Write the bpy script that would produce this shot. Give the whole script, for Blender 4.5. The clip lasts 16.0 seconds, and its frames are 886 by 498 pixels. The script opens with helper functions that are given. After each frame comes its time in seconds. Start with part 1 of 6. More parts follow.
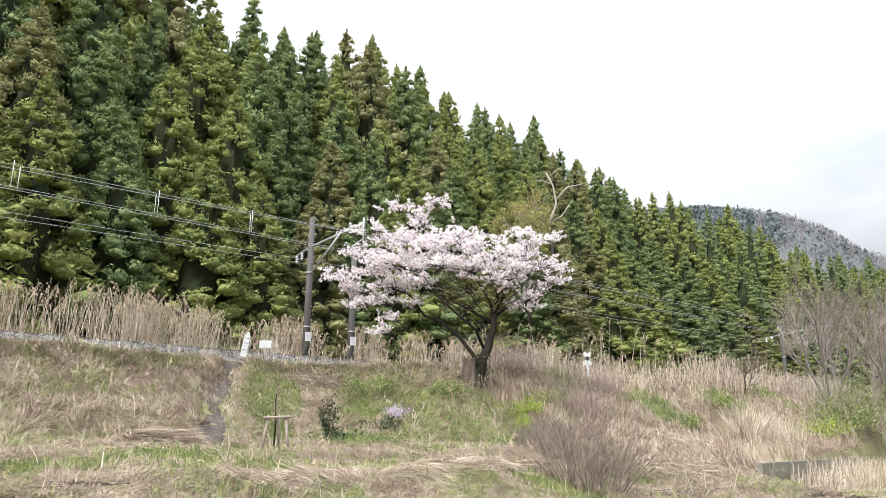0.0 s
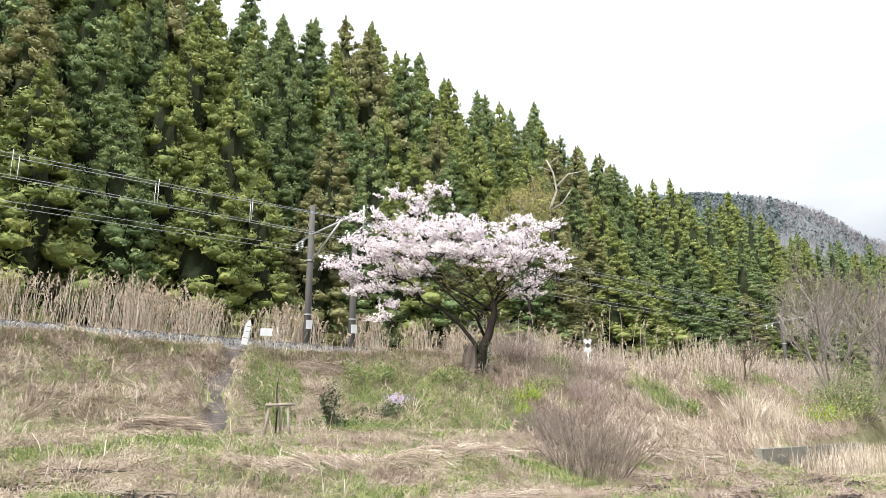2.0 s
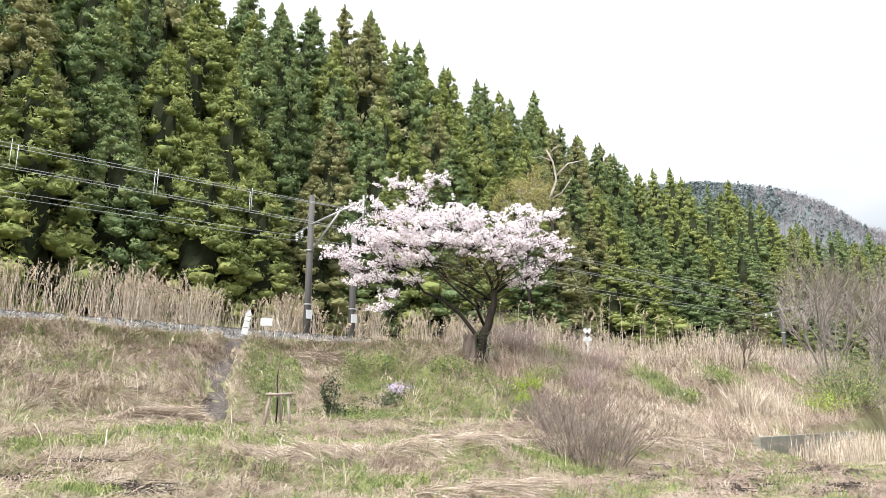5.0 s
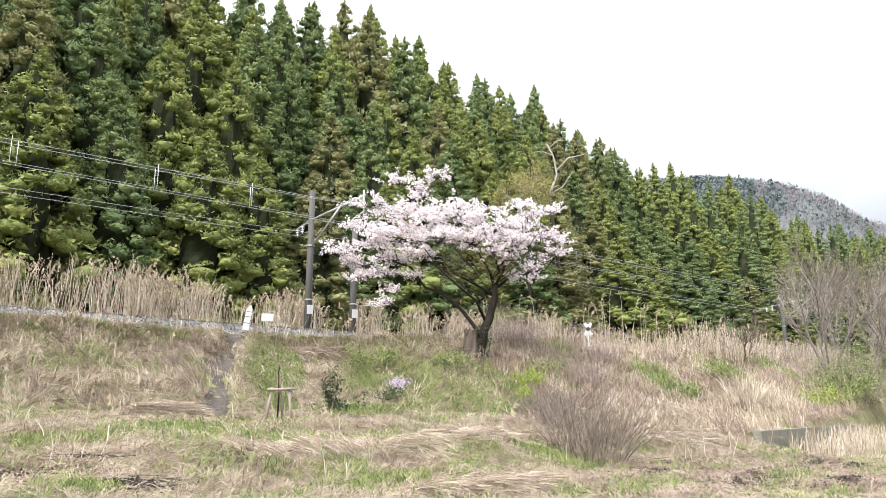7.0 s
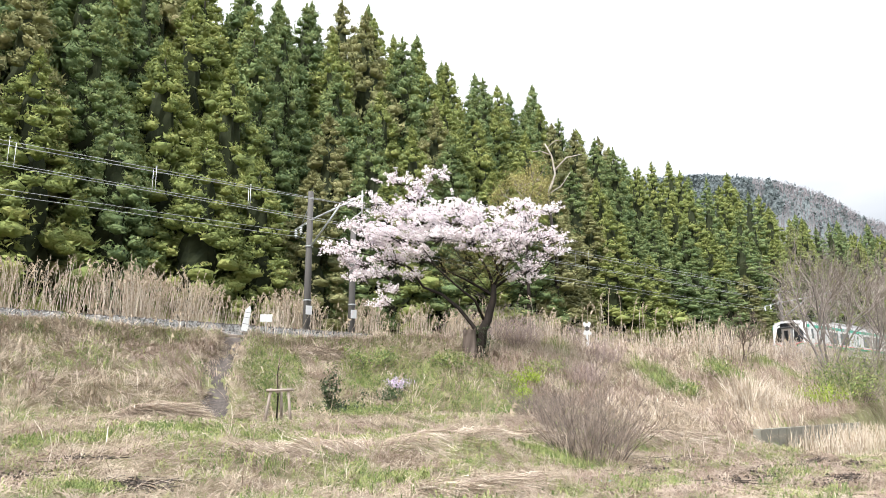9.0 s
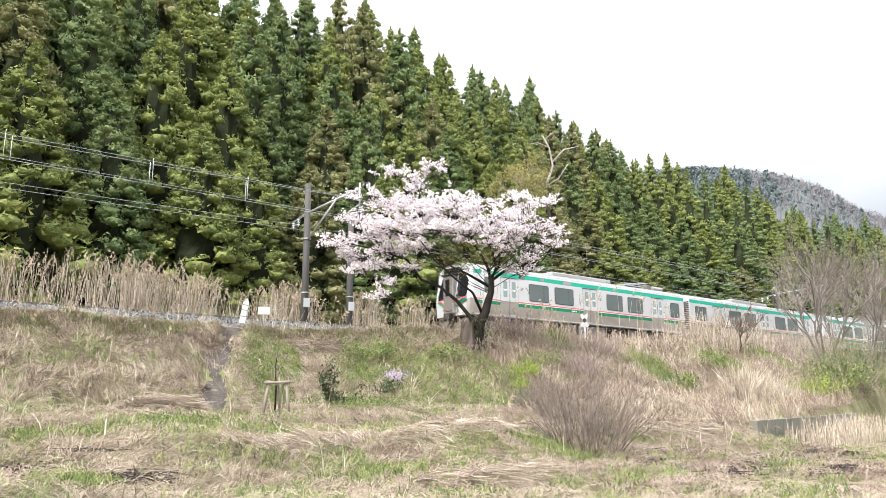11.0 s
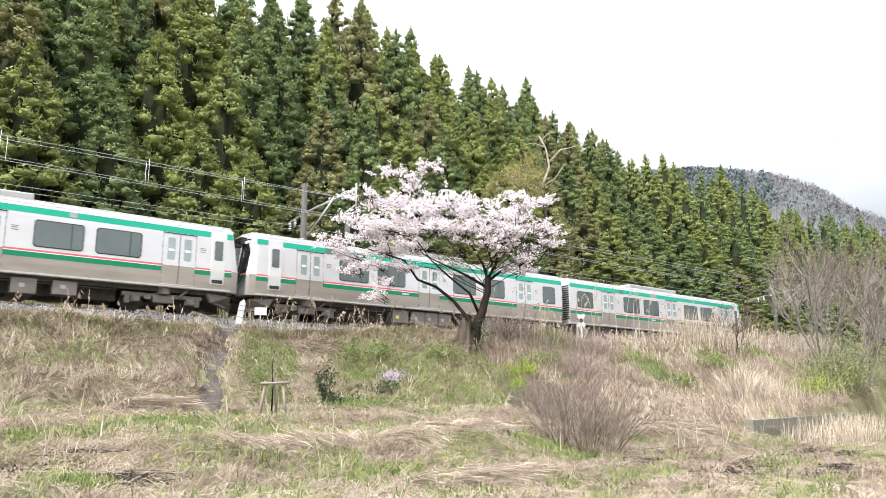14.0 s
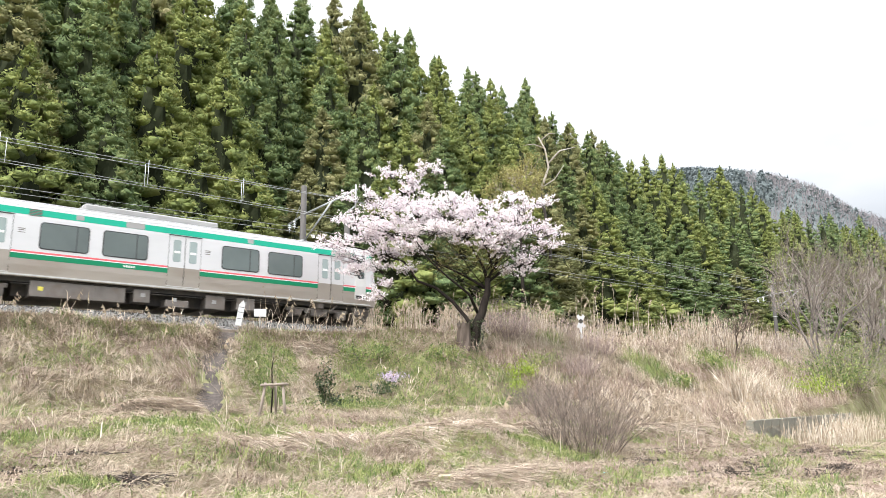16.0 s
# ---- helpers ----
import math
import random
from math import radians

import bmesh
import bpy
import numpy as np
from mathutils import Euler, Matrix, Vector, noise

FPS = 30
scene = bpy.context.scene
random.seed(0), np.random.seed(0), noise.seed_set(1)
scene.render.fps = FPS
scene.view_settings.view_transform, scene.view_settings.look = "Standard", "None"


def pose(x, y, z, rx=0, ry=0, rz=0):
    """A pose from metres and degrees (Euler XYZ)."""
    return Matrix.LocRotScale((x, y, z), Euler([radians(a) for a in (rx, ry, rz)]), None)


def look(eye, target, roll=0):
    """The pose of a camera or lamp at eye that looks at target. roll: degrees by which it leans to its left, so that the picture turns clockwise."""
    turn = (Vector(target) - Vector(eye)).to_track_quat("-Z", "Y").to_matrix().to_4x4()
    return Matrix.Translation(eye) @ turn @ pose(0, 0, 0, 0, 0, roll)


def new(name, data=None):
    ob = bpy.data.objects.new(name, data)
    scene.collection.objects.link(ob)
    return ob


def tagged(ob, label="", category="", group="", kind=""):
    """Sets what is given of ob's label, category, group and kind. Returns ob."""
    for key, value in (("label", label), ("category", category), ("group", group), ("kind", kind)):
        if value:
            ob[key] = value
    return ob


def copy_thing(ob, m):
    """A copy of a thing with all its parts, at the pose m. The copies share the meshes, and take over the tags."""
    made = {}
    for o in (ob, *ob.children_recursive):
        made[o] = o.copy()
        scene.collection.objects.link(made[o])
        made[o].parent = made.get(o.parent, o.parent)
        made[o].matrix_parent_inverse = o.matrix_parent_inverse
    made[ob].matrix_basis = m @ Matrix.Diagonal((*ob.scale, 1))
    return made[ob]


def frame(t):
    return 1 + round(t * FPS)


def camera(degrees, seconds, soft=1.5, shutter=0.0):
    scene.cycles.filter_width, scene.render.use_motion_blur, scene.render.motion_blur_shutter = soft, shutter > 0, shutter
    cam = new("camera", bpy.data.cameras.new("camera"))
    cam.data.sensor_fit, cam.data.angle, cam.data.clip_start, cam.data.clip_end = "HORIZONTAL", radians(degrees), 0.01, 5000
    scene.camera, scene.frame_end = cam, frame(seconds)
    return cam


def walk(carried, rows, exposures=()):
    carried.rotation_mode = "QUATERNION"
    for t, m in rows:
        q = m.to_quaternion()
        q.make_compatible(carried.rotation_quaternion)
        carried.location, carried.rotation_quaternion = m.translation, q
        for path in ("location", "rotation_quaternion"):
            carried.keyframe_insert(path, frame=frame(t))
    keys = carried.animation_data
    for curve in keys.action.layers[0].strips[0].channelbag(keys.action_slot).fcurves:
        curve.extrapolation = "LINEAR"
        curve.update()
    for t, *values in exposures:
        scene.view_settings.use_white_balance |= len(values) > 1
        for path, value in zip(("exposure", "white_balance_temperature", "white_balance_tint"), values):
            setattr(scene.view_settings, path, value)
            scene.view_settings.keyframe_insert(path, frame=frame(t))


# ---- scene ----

# ---------------------------------------------------------------- camera
EYE = (0.0, 0.0, 1.6)


def aim(yaw, pitch, roll):
    return Matrix.Translation(EYE) @ pose(0, 0, 0, 90 + pitch, 0, yaw) @ pose(0, 0, 0, 0, 0, roll)


cam = camera(62, 16.0, soft=0.8, shutter=0.12)
PATH = [
    (0, 0.514, 14.581, 0.376),
    (0.5, 0.616, 14.414, 0.242),
    (1, 0.598, 14.133, 0.106),
    (1.5, 0.541, 13.925, -0.016),
    (2, 0.538, 13.624, 0.217),
    (2.5, 0.519, 13.497, 0.525),
    (3, 0.518, 13.445, 0.463),
    (3.5, 0.492, 13.426, 0.429),
    (4, 0.469, 13.274, 0.288),
    (6.5, 0.561, 12.403, 0.005),
    (7, 0.561, 12.418, -0.051),
    (7.5, 0.561, 12.418, -0.051),
    (8, 0.535, 12.457, -0.210),
    (8.5, 0.482, 12.477, -0.187),
    (9, 0.451, 12.421, -0.301),
    (11.5, 0.209, 11.764, -0.468),
    (12, 0.174, 11.771, -0.579),
    (12.5, 0.122, 11.788, -0.567),
    (13, 0.075, 11.810, -0.591),
    (13.5, 0.025, 11.837, -0.555),
    (14, 0.004, 11.839, -0.549),
    (14.5, 0.000, 11.860, -0.501),
    (15, 0.043, 11.895, -0.555),
    (15.5, -0.010, 11.915, -0.590),
    (16, -0.034, 11.926, -0.672),
]
# the clip's camera opens up a little over the first seconds
walk(cam, [(t, aim(a, b, c)) for t, a, b, c in PATH], exposures=[(0.0, 1.50), (1.5, 1.58), (3.5, 1.64), (6.5, 1.70), (16.0, 1.68)])

# ---------------------------------------------------------------- sky and sun
SUN_AZ, SUN_EL = radians(215), radians(48)
world = bpy.data.worlds.new("sky")
scene.world = world
world.use_nodes = True
wn = world.node_tree
wn.nodes.clear()
w_out = wn.nodes.new("ShaderNodeOutputWorld")
w_bg = wn.nodes.new("ShaderNodeBackground")
w_sky = wn.nodes.new("ShaderNodeTexSky")
w_sky.sky_type = "NISHITA"
w_sky.sun_disc = False
w_sky.sun_elevation, w_sky.sun_rotation = SUN_EL, SUN_AZ
w_sky.air_density, w_sky.dust_density, w_sky.ozone_density = 1.0, 4.0, 1.0
w_bg.inputs["Strength"].default_value = 0.10
# thin overcast: broken white cloud over the blue
w_co = wn.nodes.new("ShaderNodeTexCoord")
w_map = wn.nodes.new("ShaderNodeMapping")
w_map.inputs["Scale"].default_value = (1.2, 1.2, 4.0)
w_noise = wn.nodes.new("ShaderNodeTexNoise")
w_noise.inputs["Scale"].default_value = 1.6
w_noise.inputs["Detail"].default_value = 6
w_ramp = wn.nodes.new("ShaderNodeValToRGB")
w_ramp.color_ramp.elements[0].position, w_ramp.color_ramp.elements[0].color = 0.36, (0.66, 0.66, 0.66, 1)
w_ramp.color_ramp.elements[1].position, w_ramp.color_ramp.elements[1].color = 0.55, (0.97, 0.97, 0.97, 1)
w_mix = wn.nodes.new("ShaderNodeMix")
w_mix.data_type = "RGBA"
w_mix.inputs["B"].default_value = (7.6, 7.85, 8.2, 1)
wn.links.new(w_co.outputs["Generated"], w_map.inputs["Vector"])
wn.links.new(w_map.outputs["Vector"], w_noise.inputs["Vector"])
wn.links.new(w_noise.outputs["Fac"], w_ramp.inputs["Fac"])
wn.links.new(w_ramp.outputs["Color"], w_mix.inputs["Factor"])
wn.links.new(w_sky.outputs["Color"], w_mix.inputs["A"])
# an overcast sky is brightest overhead and a third as bright at the horizon
w_xyz = wn.nodes.new("ShaderNodeSeparateXYZ")
w_rise = wn.nodes.new("ShaderNodeMapRange")
w_rise.inputs["To Min"].default_value, w_rise.inputs["To Max"].default_value = 0.25, 1.75
w_pow = wn.nodes.new("ShaderNodeMath")
w_pow.operation, w_pow.use_clamp = "POWER", True
w_pow.inputs[1].default_value = 1.5
w_dim = wn.nodes.new("ShaderNodeVectorMath")
w_dim.operation = "SCALE"
wn.links.new(w_co.outputs["Generated"], w_xyz.inputs["Vector"])
wn.links.new(w_xyz.outputs["Z"], w_pow.inputs[0])
wn.links.new(w_pow.outputs["Value"], w_rise.inputs["Value"])
wn.links.new(w_rise.outputs["Result"], w_dim.inputs["Scale"])
wn.links.new(w_mix.outputs["Result"], w_dim.inputs[0])
wn.links.new(w_dim.outputs["Vector"], w_bg.inputs["Color"])
wn.links.new(w_bg.outputs["Background"], w_out.inputs["Surface"])
sun = new("sun", bpy.data.lights.new("sun", "SUN"))
sun.data.energy, sun.data.angle, sun.data.color = 2.0, radians(20), (1.0, 0.975, 0.94)
sun.matrix_world = look((0, 0, 60), (-math.sin(SUN_AZ) * 60, -math.cos(SUN_AZ) * 60, 60 - 60 * math.tan(SUN_EL)))

# ---------------------------------------------------------------- materials


def mat(name, stops, scale=4.0, rough=0.8, metal=0.0, bump=0.3, bump_scale=30.0, spec=0.5, island=0.0, obj_rand=0.0,
        trans=0.0, stretch=(1, 1, 1), detail=5.0, grime=None, bump_deep=0.02):
    """A surface whose colour runs over the stops along two sizes of noise; island and obj_rand vary it piece by piece."""
    m = bpy.data.materials.new(name)
    m.use_nodes = True
    nt = m.node_tree
    b = nt.nodes["Principled BSDF"]
    n, link = nt.nodes.new, nt.links.new
    co, mp = n("ShaderNodeTexCoord"), n("ShaderNodeMapping")
    mp.inputs["Scale"].default_value = stretch
    link(co.outputs["Object"], mp.inputs["Vector"])
    a1, a2 = n("ShaderNodeTexNoise"), n("ShaderNodeTexNoise")
    a1.inputs["Scale"].default_value, a1.inputs["Detail"].default_value = scale, detail
    a2.inputs["Scale"].default_value, a2.inputs["Detail"].default_value = scale * 0.13, 3
    link(mp.outputs["Vector"], a1.inputs["Vector"])
    link(mp.outputs["Vector"], a2.inputs["Vector"])
    mx = n("ShaderNodeMath")
    mx.operation = "MULTIPLY_ADD"
    mx.inputs[1].default_value = 0.5
    h = n("ShaderNodeMath")
    h.operation = "MULTIPLY"
    h.inputs[1].default_value = 0.5
    link(a2.outputs["Fac"], h.inputs[0])
    link(a1.outputs["Fac"], mx.inputs[0])
    link(h.outputs[0], mx.inputs[2])
    fac = mx.outputs[0]
    if island or obj_rand:
        src = n("ShaderNodeNewGeometry").outputs["Random Per Island"] if island else n("ShaderNodeObjectInfo").outputs["Random"]
        w = island or obj_rand
        ad = n("ShaderNodeMath")
        ad.operation = "MULTIPLY_ADD"
        ad.inputs[1].default_value = w
        sb = n("ShaderNodeMath")
        sb.operation = "SUBTRACT"
        sb.inputs[1].default_value = w / 2
        link(src, ad.inputs[0])
        link(fac, sb.inputs[0])
        link(sb.outputs[0], ad.inputs[2])
        fac = ad.outputs[0]
    r = n("ShaderNodeValToRGB")
    e = r.color_ramp.elements
    while len(e) < len(stops):
        e.new(0.5)
    for i, (p, c) in enumerate(stops):
        e[i].position, e[i].color = p, (*c, 1)
    link(fac, r.inputs["Fac"])
    col = r.outputs["Color"]
    if grime:
        g, gr, gm = n("ShaderNodeTexNoise"), n("ShaderNodeValToRGB"), n("ShaderNodeMix")
        gm.data_type = "RGBA"
        g.inputs["Scale"].default_value, g.inputs["Detail"].default_value = grime[1], 8
        gr.color_ramp.elements[0].position, gr.color_ramp.elements[1].position = 0.5, 0.72
        gr.color_ramp.elements[1].color = (grime[2],) * 3 + (1,)
        link(mp.outputs["Vector"], g.inputs["Vector"])
        link(g.outputs["Fac"], gr.inputs["Fac"])
        link(gr.outputs["Color"], gm.inputs["Factor"])
        link(col, gm.inputs["A"])
        gm.inputs["B"].default_value = (*grime[0], 1)
        col = gm.outputs["Result"]
    link(col, b.inputs["Base Color"])
    b.inputs["Roughness"].default_value, b.inputs["Metallic"].default_value = rough, metal
    b.inputs["Specular IOR Level"].default_value = spec
    if trans:
        tr, ms = n("ShaderNodeBsdfTranslucent"), n("ShaderNodeMixShader")
        link(col, tr.inputs["Color"])
        ms.inputs["Fac"].default_value = trans
        link(b.outputs["BSDF"], ms.inputs[1])
        link(tr.outputs["BSDF"], ms.inputs[2])
        link(ms.outputs["Shader"], nt.nodes["Material Output"].inputs["Surface"])
    if bump:
        nb, bp = n("ShaderNodeTexNoise"), n("ShaderNodeBump")
        nb.inputs["Scale"].default_value, nb.inputs["Detail"].default_value = bump_scale, 6
        bp.inputs["Strength"].default_value, bp.inputs["Distance"].default_value = bump, 0.02
        link(mp.outputs["Vector"], nb.inputs["Vector"])
        link(nb.outputs["Fac"], bp.inputs["Height"])
        link(bp.outputs["Normal"], b.inputs["Normal"])
        bp.inputs["Distance"].default_value = bump_deep
    return m


def plain(name, c, rough=0.5, metal=0.0, k=0.12, **kw):
    lo, hi = tuple(v * (1 - k) for v in c), tuple(min(1, v * (1 + k)) for v in c)
    return mat(name, [(0.3, lo), (0.7, hi)], rough=rough, metal=metal, **{"scale": 3.0, "bump": 0.05, **kw})


M_GROUND = mat("turf", [(0.3, (0.106, 0.087, 0.06)), (0.45, (0.189, 0.163, 0.105)), (0.55, (0.181, 0.183, 0.093)), (0.7, (0.325, 0.276, 0.19))],
               scale=2.2, rough=0.95, bump=1.0, bump_scale=25, spec=0.1, grime=((0.065, 0.05, 0.035), 0.5, 0.7))
M_BALLAST = mat("ballast", [(0.2, (0.072, 0.071, 0.068)), (0.5, (0.153, 0.149, 0.143)), (0.8, (0.289, 0.285, 0.269))], scale=6, rough=0.9, bump=1.0, bump_scale=14, island=0.7)
M_SOIL = mat("soil", [(0.3, (0.027, 0.022, 0.019)), (0.5, (0.057, 0.046, 0.041)), (0.7, (0.114, 0.099, 0.087))], scale=14, rough=0.95, bump=1.0, bump_scale=30)
M_STEEL = plain("stainless_steel", (0.69, 0.69, 0.71), rough=0.36, metal=0.45, k=0.06, stretch=(0.3, 1, 1))
# lower sides: brown of the mirrored ground painted in, along with brake dust
M_GROUNDTONESTEEL = mat("dusty_ground_tone_steel", [(0.3, (0.403, 0.364, 0.333)), (0.7, (0.482, 0.442, 0.414))], rough=0.45, metal=0.55, stretch=(0.4, 1, 1.5), scale=2.0, bump=0.05, grime=((0.27, 0.215, 0.17), 0.8, 0.5))
M_GANGWAY = plain("dull_grey_steel", (0.26, 0.25, 0.245), rough=0.5, metal=0.4)
M_WHITEPAINT = plain("white_paint", (0.62, 0.62, 0.62), rough=0.35, k=0.04)
M_TEAL = plain("teal_film", (0.0, 0.36, 0.24), rough=0.35, k=0.05)
M_GREENFILM = plain("green_film", (0.0, 0.23, 0.11), rough=0.35, k=0.05)
M_REDFILM = plain("red_film", (0.72, 0.13, 0.16), rough=0.35, k=0.05)
# reflected sky painted into the glass: strongly on door panes, weakly on side panes
M_SKYGLASS = plain("sky_tone_glass", (0.27, 0.33, 0.33), rough=0.08, k=0.2, spec=0.8, bump=0.0, scale=0.8)
M_GLASS = plain("dark_glass", (0.105, 0.13, 0.13), rough=0.06, k=0.25, spec=0.8, bump=0.0, scale=0.8)
M_BLACKGLASS = plain("black_glass", (0.012, 0.013, 0.015), rough=0.06, bump=0.0)
M_RUBBER = plain("rubber", (0.03, 0.03, 0.032), rough=0.7)
M_UNDER = mat("underframe_paint", [(0.3, (0.025, 0.023, 0.022)), (0.7, (0.06, 0.054, 0.05))], rough=0.7, grime=((0.10, 0.078, 0.06), 2.0, 0.5))
M_BOX = mat("equipment_grey", [(0.3, (0.13, 0.115, 0.105)), (0.7, (0.20, 0.18, 0.165))], rough=0.55, grime=((0.14, 0.105, 0.08), 2.5, 0.6))
M_ROOF = mat("roof_grey", [(0.3, (0.27, 0.27, 0.275)), (0.7, (0.38, 0.38, 0.38))], rough=0.55, stretch=(0.3, 2, 1), grime=((0.22, 0.2, 0.18), 1.2, 0.4))
M_STICKER = plain("white_sticker", (0.85, 0.86, 0.86), rough=0.4, k=0.02)
M_YELLOW = plain("yellow_label", (0.7, 0.62, 0.1), rough=0.5)
M_RAIL = mat("rail_steel", [(0.3, (0.12, 0.07, 0.045)), (0.7, (0.25, 0.17, 0.12))], rough=0.5, metal=0.5)
M_CONCRETE = mat("concrete", [(0.3, (0.142, 0.138, 0.113)), (0.7, (0.237, 0.228, 0.188))], scale=5, rough=0.9, bump=0.4, grime=((0.12, 0.115, 0.1), 0.9, 0.7))
M_POLE = mat("pole_concrete", [(0.3, (0.055, 0.052, 0.05)), (0.7, (0.10, 0.095, 0.09))], scale=5, rough=0.85, bump=0.3, stretch=(1, 1, 0.2))
M_GALV = plain("galvanised_steel", (0.42, 0.44, 0.45), rough=0.45, metal=0.6)
M_PORCELAIN = plain("porcelain", (0.75, 0.78, 0.8), rough=0.2)
M_WIRE = plain("wire", (0.30, 0.31, 0.31), rough=0.5, metal=0.4)
M_CEDAR = mat("cedar_foliage", [(0.25, (0.097, 0.13, 0.05)), (0.5, (0.216, 0.259, 0.085)), (0.75, (0.376, 0.38, 0.137))], scale=1.4, rough=0.75, bump=1.0, bump_scale=7.0, spec=0.15, island=0.30, trans=0.22, detail=8, bump_deep=0.12)
M_CEDAR2 = mat("cedar_foliage_deep", [(0.25, (0.074, 0.116, 0.054)), (0.5, (0.163, 0.221, 0.094)), (0.75, (0.293, 0.328, 0.14))], scale=1.4, rough=0.75, bump=1.0, bump_scale=7.0, spec=0.15, island=0.30, trans=0.22, detail=8, bump_deep=0.12)
M_CEDAR3 = mat("cedar_foliage_olive", [(0.25, (0.105, 0.118, 0.059)), (0.5, (0.223, 0.229, 0.102)), (0.75, (0.358, 0.331, 0.177))], scale=1.4, rough=0.75, bump=1.0, bump_scale=7.0, spec=0.15, island=0.30, trans=0.22, detail=8, bump_deep=0.12)
# near-black green: the shade in the crown's gaps put into colour
M_CROWNSHADE = mat("crown_gap_shade", [(0.3, (0.015, 0.02, 0.011)), (0.7, (0.042, 0.05, 0.025))], scale=2, rough=0.9, bump=0.5, bump_scale=6, spec=0.1)
M_BARK = mat("dark_bark", [(0.3, (0.010, 0.008, 0.007)), (0.7, (0.038, 0.031, 0.027))], scale=9, rough=0.95, bump=1.0, bump_scale=18, stretch=(1, 1, 0.25), spec=0.15)
M_BARK2 = mat("cedar_bark", [(0.3, (0.022, 0.018, 0.014)), (0.7, (0.06, 0.048, 0.038))], scale=6, rough=0.95, bump=1.0, bump_scale=18, stretch=(1, 1, 0.15))
M_TWIG = mat("bare_twigs", [(0.3, (0.15, 0.125, 0.11)), (0.7, (0.30, 0.26, 0.235))], scale=4, rough=0.9, bump=0.3, island=0.4)
M_SHRUBTWIG = mat("shrub_twigs", [(0.3, (0.085, 0.065, 0.055)), (0.7, (0.26, 0.21, 0.175))], scale=4, rough=0.9, bump=0, island=0.5)
M_PINKTWIG = mat("pinkish_twigs", [(0.3, (0.20, 0.15, 0.14)), (0.7, (0.38, 0.30, 0.28))], scale=4, rough=0.9, bump=0, island=0.5)
M_BARKGREY = mat("grey_bark", [(0.3, (0.09, 0.078, 0.072)), (0.7, (0.20, 0.175, 0.165))], scale=6, rough=0.95, bump=0.6, spec=0.15)
M_ROTWOOD = mat("rotten_wood", [(0.3, (0.045, 0.036, 0.030)), (0.7, (0.13, 0.105, 0.09))], scale=7, rough=0.95, bump=1.0, bump_scale=14, stretch=(1, 1, 0.2), spec=0.15)
M_BLOSSOM = mat("cherry_blossom", [(0.2, (0.756, 0.651, 0.693)), (0.5, (0.851, 0.793, 0.824)), (0.8, (0.913, 0.882, 0.898))], scale=3, rough=0.7, bump=0, spec=0.2, island=0.7, trans=0.3)
M_YOUNGLEAF = mat("young_leaves", [(0.2, (0.20, 0.17, 0.05)), (0.8, (0.36, 0.33, 0.13))], scale=3, rough=0.7, bump=0, island=0.6, trans=0.3)
M_STRAW = mat("dry_grass", [(0.15, (0.218, 0.171, 0.122)), (0.5, (0.342, 0.28, 0.211)), (0.85, (0.494, 0.418, 0.332))], scale=2.0, rough=0.8, bump=0, spec=0.2, island=0.8, trans=0.2)
M_REDSTRAW = mat("russet_grass", [(0.15, (0.184, 0.133, 0.103)), (0.5, (0.285, 0.216, 0.173)), (0.85, (0.405, 0.327, 0.275))], scale=2.0, rough=0.8, bump=0, spec=0.2, island=0.8, trans=0.2)
M_REED = mat("dry_reed", [(0.15, (0.282, 0.22, 0.16)), (0.5, (0.51, 0.422, 0.329)), (0.85, (0.669, 0.598, 0.513))], scale=0.7, rough=0.7, bump=0, spec=0.3, island=0.8, trans=0.2)
M_PLUME = mat("reed_plume", [(0.2, (0.30, 0.24, 0.17)), (0.8, (0.52, 0.44, 0.34))], scale=2, rough=0.9, bump=0, spec=0.1, island=0.6, trans=0.3)
M_GRASS = mat("fresh_grass", [(0.15, (0.106, 0.153, 0.049)), (0.5, (0.199, 0.248, 0.082)), (0.85, (0.361, 0.378, 0.166))], scale=0.7, rough=0.7, bump=0, spec=0.2, island=0.8, trans=0.25)
M_HERB = mat("green_herbs", [(0.15, (0.086, 0.129, 0.043)), (0.5, (0.172, 0.222, 0.078)), (0.85, (0.316, 0.337, 0.13))], scale=0.7, rough=0.7, bump=0, spec=0.2, island=0.8, trans=0.25)
M_BRIGHTLEAF = mat("bright_leaves", [(0.15, (0.17, 0.24, 0.035)), (0.5, (0.27, 0.36, 0.055)), (0.85, (0.38, 0.46, 0.10))], scale=0.7, rough=0.7, bump=0, spec=0.2, island=0.8, trans=0.35)
M_DARKLEAF = mat("dark_ivy_leaves", [(0.2, (0.018, 0.035, 0.012)), (0.8, (0.06, 0.095, 0.03))], scale=2, rough=0.45, bump=0, island=0.7, trans=0.15)
M_WOOD = mat("weathered_wood", [(0.3, (0.17, 0.135, 0.11)), (0.7, (0.34, 0.29, 0.25))], scale=10, rough=0.9, bump=0.6, stretch=(1, 1, 0.1))
M_SIGN = plain("sign_white", (0.50, 0.51, 0.52), rough=0.45, k=0.1)
M_BLACKPAINT = plain("black_paint", (0.02, 0.02, 0.02), rough=0.5)
# far hill: distance haze painted into the colours, blue-grey and low in contrast
M_HAZYWOOD = mat("hazed_far_wood", [(0.3, (0.105, 0.125, 0.128)), (0.5, (0.125, 0.143, 0.146)), (0.7, (0.165, 0.165, 0.176))], scale=0.05, rough=0.95, bump=1.0, bump_scale=0.3, spec=0.05, island=0.4)
M_HAZYLEAF = mat("hazed_far_foliage", [(0.2, (0.110, 0.135, 0.140)), (0.8, (0.155, 0.180, 0.184))], scale=0.02, rough=0.9, bump=0, spec=0.05, island=0.6)
